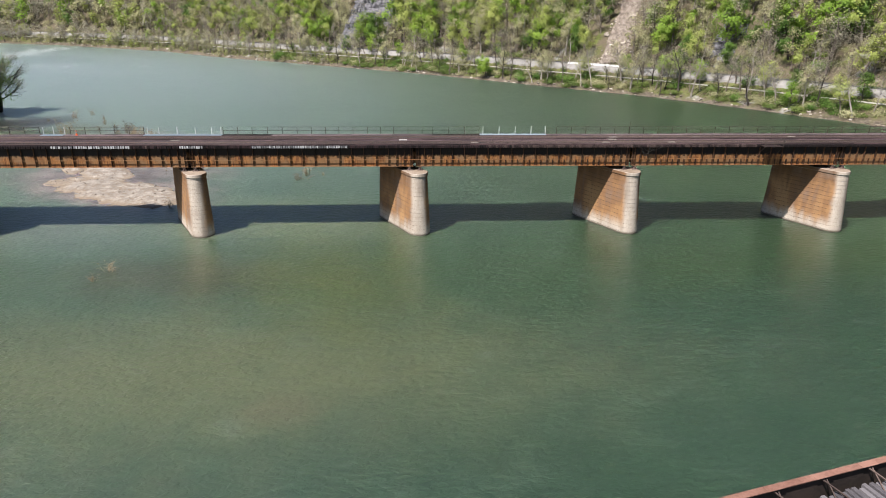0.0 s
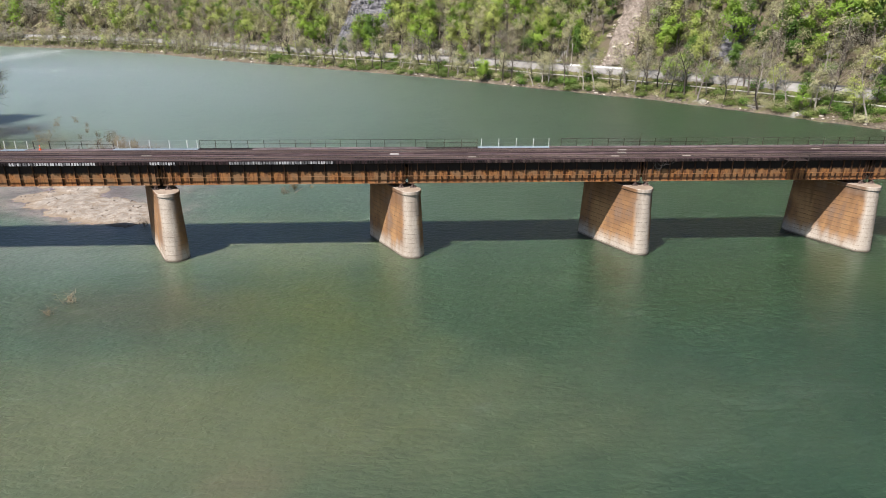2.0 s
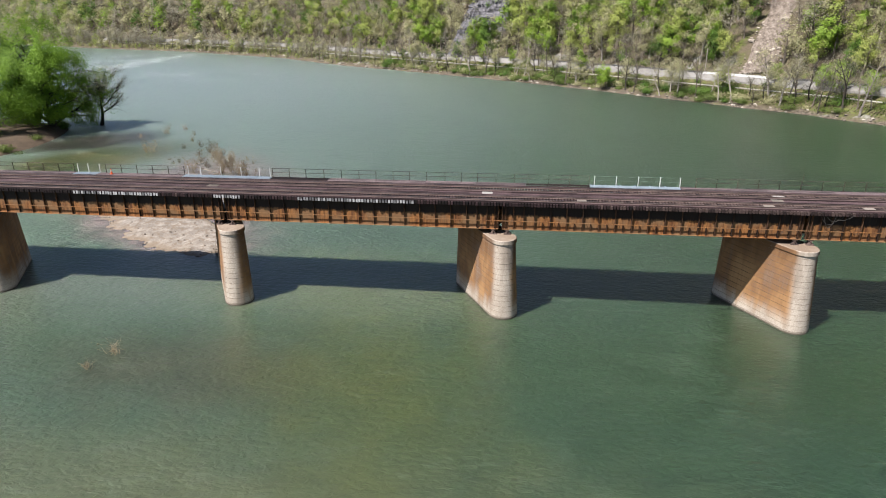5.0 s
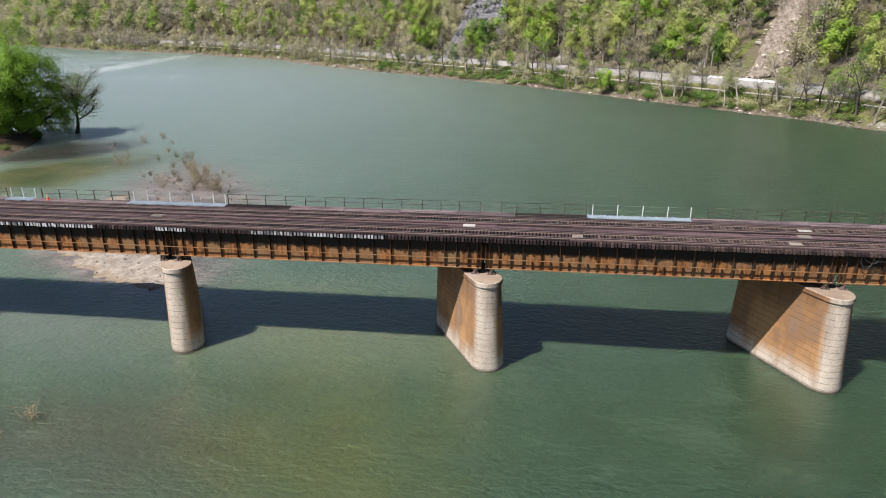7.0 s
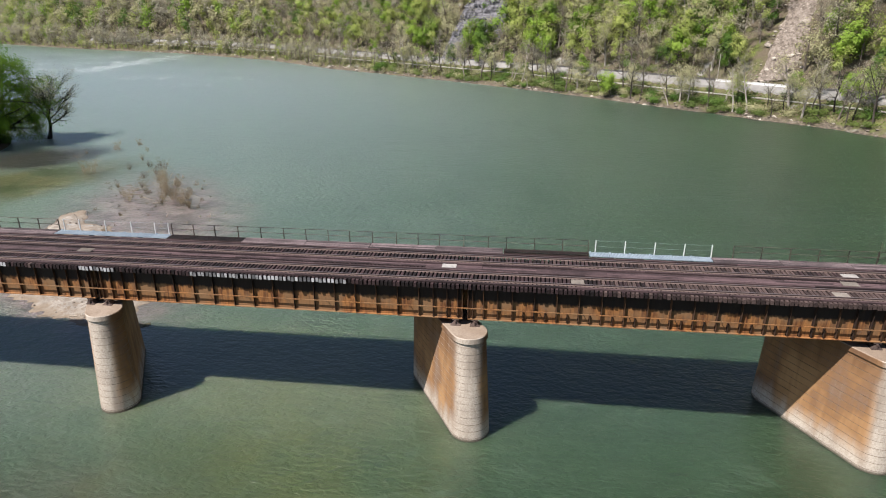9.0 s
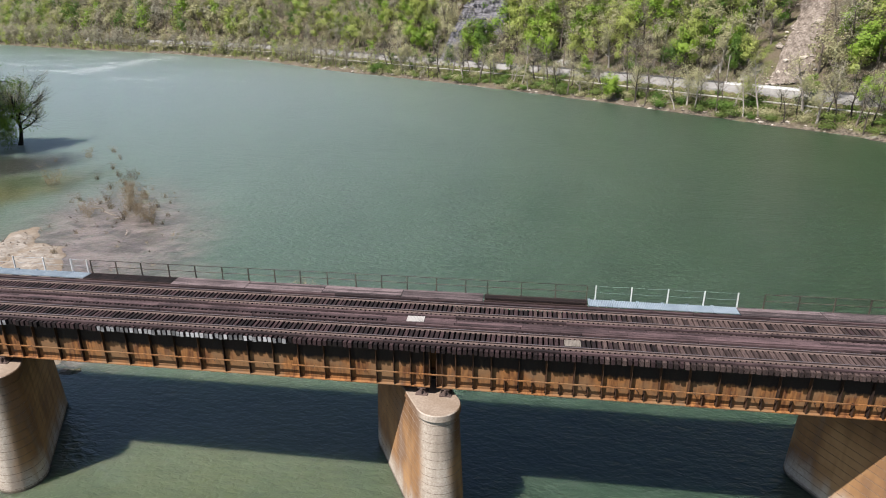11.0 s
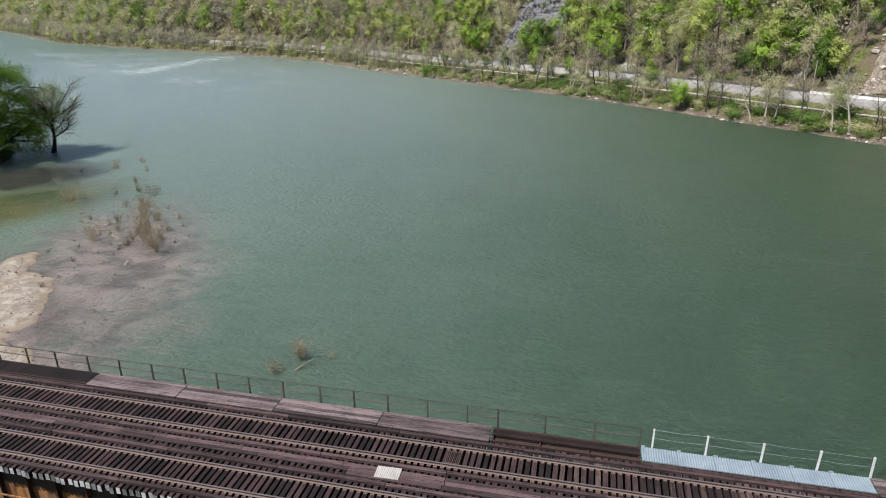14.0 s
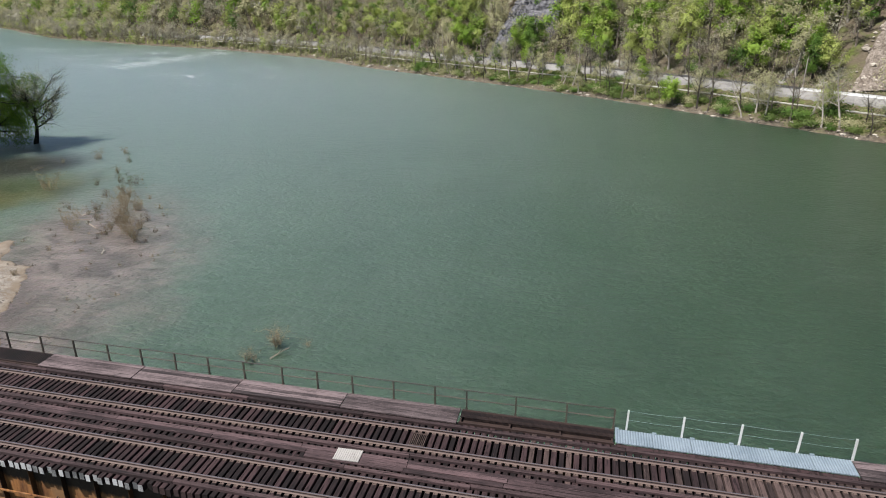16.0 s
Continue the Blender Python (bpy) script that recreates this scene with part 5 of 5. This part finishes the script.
thing("rubble_wall", "grey rubble embankment below the road", "wall", kind="structure", data=sh.mesh("rubble_wall", M["stone_wall"]))
bar = thing("road_barrier", "white concrete barrier beside the road", "barrier")
rows = [(p + n * 18.6, math.atan2(t[1], t[0])) for p, n, t in stations(3.0) if 60 < p[0] < 79]
seg = Shape().prism([(-0.3, 0), (0.3, 0), (0.26, 0.2), (0.1, 0.4), (0.08, 0.85), (-0.08, 0.85), (-0.1, 0.4), (-0.26, 0.2)], (-1.48, 0, 0), (1.48, 0, 0)).mesh("barrier_block", M["white_paint"])
for q, a in rows:
    part("barrier_block", seg, bar, at=pose(q[0], q[1], 8.55, 0, 0, math.degrees(a)))
pole = thing("utility_pole", "weathered wooden utility pole by the road", "pole", at=pose(73.6, 206.8, 8.2))
part("shaft", Shape().tube([(0, 0, -0.5), (0, 0, 10.2)], [0.2, 0.14], 8).mesh("shaft", M["bark_pale"]), pole)
part("crossarm", Shape().box(-0.9, 0.9, -0.06, 0.06, 9.5, 9.62).mesh("crossarm", M["bark"]), pole)

# ---- the wooded point: willow and the bare tree in the water ----
geo = tree_parts(701, 26, 14.0, 46, 10, 120000, 0.23, 0.04, taper=0.30, skirt=0.72, rise=0.10, droop=0.30, trunk_r=0.75, cluster=0.75, sides=6)
wil = thing("willow_tree", "big willow in bright green spring leaf on the river bank", "tree", at=pose(-142.8, 104.4, 1.0) @ Matrix.Diagonal((1.1, 1.1, 1.19, 1)))
wood, crown = pair(*geo, M["bark_dark"], M["leaf_willow"])
part("trunk", wood, wil)
part("crown", crown, wil)
for k, (x, y, s) in enumerate(((-150, 84, 0.8), (-163, 98, 0.9), (-152, 110, 0.8))):
    geo = tree_parts(705 + k, 24, 9, 15, 8, 16000, 0.29, 0.12, rise=0.1, droop=0.25, trunk_r=0.5, cluster=1.0, sides=5)
    t_ = thing("willow_tree", "leafy green tree on the wooded point", "tree", "trees on the wooded point", at=pose(x, y, 1.6) @ Matrix.Diagonal((s, s, s, 1)))
    wood, crown = pair(*geo, M["bark_dark"], M["leaf_willow"])
    part("trunk", wood, t_)
    part("crown", crown, t_)
geo = tree_parts(731, 13.5, 10.5, 13, 70, 14000, 0.10, 0.36, rise=0.27, trunk_r=0.6, taper=0.0, lean=(0.10, 0.10), sides=6, cluster=0.4)
t_ = thing("bare_tree", "bare dark tree standing in shallow water at the point", "tree", at=pose(-133.9, 115.4, 0.2, -5, 5, 0))
wood, crown = pair(*geo, M["bark_dark"], M["leaf_olive"])
part("trunk", wood, t_)
part("crown", crown, t_)
for k in range(16):
    a, q = gs.uniform(0, 2 * math.pi), gs.uniform(0.75, 0.98)
    x, y = -160 + 33 * q * math.cos(a), 84 + 40 * q * math.sin(a)
    i = gs.randint(4)
    s = gs.uniform(0.7, 1.3)
    t_ = thing("shrub", "scrubby bush on the wooded point", "bush", "bushes on the wooded point", at=pose(x, y, land(np.array([x]), np.array([y]))[0], 0, 0, gs.uniform(0, 360)) @ Matrix.Diagonal((s, s, s, 1)))
    part("stem", SHRUBS[i][0], t_)
    part("foliage", SHRUBS[i][1], t_)


# ---- drowned brush and driftwood on the shoals ----
def brush_mesh(seed, high, wide, stems, blades, leaves):
    r = np.random.RandomState(seed)
    wood = Shape()
    tips = []
    for k in range(stems):
        a = r.uniform(0, 2 * math.pi)
        b = (r.normal(0, wide * 0.16), r.normal(0, wide * 0.16), -0.15)
        pts, rad, _ = limb(r, b, (math.cos(a) * 0.5, math.sin(a) * 0.5, 1.2), high * r.uniform(0.5, 1.1), 0.035, 3, 0.02, 0.2)
        wood.tube(pts, rad, 3)
        tips += pts[1:]
        for q in range(blades):
            b = pts[r.randint(1, 4)]
            tp, tr, _ = limb(r, b, r.normal(0, 1, 3) + (0, 0, 0.8), high * 0.3, 0.018, 2, 0.0, 0.2)
            wood.tube(tp, [0.018, 0.013, 0.008], 3)
            tips += tp
    lv, lf = leaf_quads(r, np.array(tips)[r.randint(0, len(tips), leaves)] + r.normal(0, 0.12, (leaves, 3)), 0.10)
    return wood.mesh("stems", M["twig"]), cloth("leaves", lv, lf, M["grass_dry"])


BRUSH = [brush_mesh(800 + k, 1.9 + 0.4 * k, 1.6 + 0.3 * k, 9 + 2 * k, 6, 110 + 45 * k) for k in range(4)]
SPOTS = [(-95.1, 78.0, 3, 1.35), (-104.4, 102.9, 1, 1.15), (-102.1, 109.4, 1, 0.9), (-95.3, 102.0, 1, 0.6), (-90.7, 92.2, 2, 0.7), (-80.7, 84.4, 3, 0.85), (-74.3, 73.5, 3, 1.0), (-71.3, 68.1, 3, 1.15),
         (-66.4, 63.3, 3, 1.1), (-59.5, 56.0, 2, 1.0), (-85.1, 85.6, 2, 0.7), (-88.6, 83.1, 0, 0.75), (-74.6, 60.7, 3, 1.05), (-80.7, 76.0, 1, 0.75), (-75.8, 67.7, 2, 0.8), (-66.6, 59.9, 2, 0.75),
         (-63.9, 65.4, 1, 0.7), (-59.0, 60.2, 0, 0.55), (-57.6, 56.2, 0, 0.5), (-71.9, 76.8, 0, 0.6), (-82.0, 88.5, 0, 0.4), (-79.5, 79.0, 2, 0.85), (-52.1, 51.5, 0, 0.25), (-50.6, 53.2, 0, 0.25),
         (-67.8, 63.0, 3, 0.95), (-69.5, 70.0, 2, 1.0), (-64.0, 60.0, 3, 1.0), (-61.5, 58.0, 3, 0.9), (-76.5, 77.0, 2, 0.9), (-72.8, 71.0, 3, 0.85), (-62.5, 61.5, 2, 0.8), (-73.0, 58.5, 1, 0.8),
         (-66.1, 40.6, 0, 0.7), (-69.5, 50.0, 0, 0.45), (-23.0, 31.0, 2, 0.95), (-24.6, 27.8, 1, 0.7), (-20.0, 31.7, 0, 0.5), (-42.0, -19.5, 0, 0.85), (-42.8, -22.6, 0, 0.6), (-44.0, 9.8, 1, 0.6),
         (-110.0, 98.0, 0, 0.7)]
for k in range(16):
    SPOTS.append((-71 + gs.normal(0, 4.5), 67 + gs.normal(0, 6), int(gs.choice([0, 1, 2])), gs.uniform(0.45, 0.8)))
for x, y, k, s in SPOTS:
    label = "clump of dry brown brush standing in shallow water" if s > 0.6 else "small tuft of dead stems poking out of the water"
    t_ = thing("brush_clump", label, "bush", "drowned brush", at=pose(x, y, max(0.0, land(np.array([x]), np.array([y]))[0]), 0, 0, gs.uniform(0, 360)) @ Matrix.Diagonal((s * (1.35 if y < 40 else 1.0), s * (1.35 if y < 40 else 1.0), s * 1.0, 1)))
    part("stem", BRUSH[k][0], t_)
    part("foliage", BRUSH[k][1], t_)
for k in range(130):
    x, y = gs.uniform(-90, -48), gs.uniform(26, 88)
    if rim(x, y, -67, 54, 13, 36, 27) > 1:
        continue
    s = gs.uniform(0.15, 0.4)
    t_ = thing("brush_clump", "tiny dark snag on the shoal", "bush", "drowned brush", at=pose(x, y, 0.0, 0, 0, gs.uniform(0, 360)) @ Matrix.Diagonal((s * 1.4, s * 1.4, s, 1)))
    part("stem", BRUSH[0][0], t_)
for k, (x, y, n, turn) in enumerate(((-73, 64, 6, 20), (-70, 60, 5, -35), (-76, 67, 4, 70), (-66, 58, 3.5, 10), (-61, 51, 2, 120), (-69, 70, 3, -10), (-22, 29.5, 2.5, 60), (-50, 11.5, 2.5, 10))):
    r = np.random.RandomState(900 + k)
    pts, rad, _ = limb(r, (-n / 2, 0, 0.0), (1, 0, 0.12), n, 0.11, 5, -0.02, 0.09)
    sh = Shape().tube(pts, rad, 5)
    for q in range(3):
        tp, tr, _ = limb(r, pts[2 + q], (0.6, r.normal(0, 0.8), 0.6), n * 0.25, 0.05, 2, 0.02, 0.2)
        sh.tube(tp, tr, 4)
    t_ = thing("driftwood", "bleached driftwood branch stranded on the shoal", "driftwood", "driftwood on the shoal", at=pose(x, y, 0.12, 0, 0, turn))
    part("branch", sh.mesh("branch", M["driftwood"]), t_)

# pebbles and debris on the sand
deb = Shape()
for k in range(500):
    x, y = gs.uniform(-86, -42), gs.uniform(8, 54)
    z = land(np.array([x]), np.array([y]))[0]
    if z > 0.03:
        s = gs.uniform(0.06, 0.26)
        deb.tube([(x, y, z - 0.1), (x + gs.uniform(-0.2, 0.2), y, z + s * 0.7)], [s, s * 0.5], 5)
thing("river_stones", "scattered dark stones and debris on the sand bar", "stones", kind="stuff", data=deb.mesh("river_stones", M["shore_rock"]))

# ---- rapids up-river ----
fs = np.random.RandomState(41)
sh = Shape()
lines = [((-258, 303), (-262, 337), 18), ((-262, 337), (-265, 385), 30), ((-265, 385), (-270, 440), 22), ((-305, 350), (-292, 372), 9), ((-345, 380), (-300, 430), 12), ((-202, 270), (-195, 282), 4),
         ((-183, 305), (-176, 330), 5), ((-166, 243), (-160, 250), 2), ((-152, 266), (-144, 290), 5), ((-215, 280), (-210, 286), 2), ((-430, 440), (-330, 440), 12), ((-700, 690), (-420, 520), 20),
         ((-299, 319), (-262, 314), 8), ((-370, 372), (-300, 340), 14), ((-460, 445), (-380, 400), 12)]
for (ax, ay), (bx, by), n in lines:
    for k in range(int(n * 3.5)):
        u_ = fs.rand()
        x, y = ax + (bx - ax) * u_ + fs.normal(0, 8), ay + (by - ay) * u_ + fs.normal(0, 5)
        if bank_distance(np.array([x]), np.array([y]))[0] > -3:
            continue
        length, wide = fs.uniform(0.5, 1.8) * fs.choice([1, 1, 1, 2.6]), fs.uniform(0.12, 0.5)
        turn = math.radians(38) + fs.normal(0, 0.22)
        c, s = math.cos(turn), math.sin(turn)
        m, ring = 12, []
        for j in range(m):
            a = 2 * math.pi * j / m
            rr = 1 + fs.normal(0, 0.22)
            px, py = math.cos(a) * length * rr, math.sin(a) * wide * rr
            ring.append((x + px * c - py * s, y + px * s + py * c, 0.01))
        k0 = len(sh.v)
        sh.v += ring + [(x, y, fs.uniform(0.02, 0.09))]
        sh.f += [(k0 + j, k0 + (j + 1) % m, k0 + m) for j in range(m)]
        sh.m += [0] * m
thing("whitewater", "white foam streaks on the rapids", "foam", kind="stuff", data=sh.mesh("whitewater", M["foam"]))

# ---- the second bridge, close under the start of the flight ----
old = thing("truss_bridge", "old rusty red steel girder bridge with grey timber deck", "bridge", at=pose(20.4, -75.9, 0, 0, 0, 14.5))
H_ = 12.7
ch = Shape()
ch.box(-160, 160, -0.36, 0.0, H_ - 0.05, H_)
ch.box(-160, 160, -0.24, -0.18, H_ - 2.6, H_ - 0.05)
ch.box(-160, 160, -0.42, 0.0, H_ - 2.65, H_ - 2.6)
M["red_steel"] = weathered("red_lead_steel", (0.12, 0.055, 0.04), (0.26, 0.14, 0.105), 8, 0.7, rough=0.8, relief=0.3)
M["web_steel"] = weathered("web_steel", (0.012, 0.009, 0.008), (0.05, 0.034, 0.028), 6, 0.6, rough=0.85, relief=0.4)
me = ch.mesh("girder", M["red_steel"])
me.materials.append(M["web_steel"])
# everything below the top flange takes the darker steel
for poly in me.polygons:
    poly.material_index = int(poly.center.z < H_ - 0.06)
part("girder", me, old, "girder with a faded red top flange")
part("girder", me, old, at=pose(0, -5.6, 0))
splice = Shape().box(-0.5, 0.5, -0.40, -0.02, H_ + 0.002, H_ + 0.02).mesh("splice_plate", M["red_steel"])
gus = Shape().tube([(-0.3, -0.25, H_ - 0.12), (0.6, -1.35, H_ - 0.75)], 0.05, 4).tube([(0.0, -0.25, H_ - 0.12), (-0.1, -1.3, H_ - 0.85)], 0.04, 4).mesh("knee_brace", M["plate_rust"])
for q in np.arange(-156, 158, 2.9):
    part("splice_plate", splice, old, at=pose(q, 0, 0))
    part("knee_brace", gus, old, at=pose(q + 0.2, 0, 0))
M["grey_timber"] = weathered("grey_timber", (0.04, 0.037, 0.042), (0.15, 0.14, 0.148), 6, 0.5, (6, 1, 6), vary=0.5)
tie_old = Shape().prism(chamfered(0.24, 0.26, 0.02), (0, -4.9, H_ - 1.0), (0, -0.7, H_ - 1.0)).mesh("tie", M["grey_timber"])
for q in np.arange(-55, 55, 0.38):
    part("tie", tie_old, old, at=pose(q, rng.uniform(-0.12, 0.12), rng.uniform(-0.03, 0.03), 0, 0, rng.uniform(-1, 1)))
for q in (-139, -108, -77, -46, -15, 16, 47, 78, 109, 140):
    part("pier", Shape().box(q - 1.2, q + 1.2, -6.4, 0.8, -3, H_ - 2.65).mesh("pier", M["concrete"]), old)
st = Shape()
for y in (-1.9, -3.9):
    st.box(-160, 160, y - 0.15, y + 0.15, H_ - 1.9, H_ - 1.0)
part("stringer", st.mesh("stringer", M["dark_steel"]), old)
far_ties = Shape()
for side in (-1, 1):
    for q in np.arange(55.4, 159, 0.38):
        far_ties.prism(chamfered(0.24, 0.26, 0.02), (side * q, -4.9, H_ - 1.0), (side * q, -0.7, H_ - 1.0))
tagged(part("ties", far_ties.mesh("ties", M["grey_timber"]), old), kind="stuff")
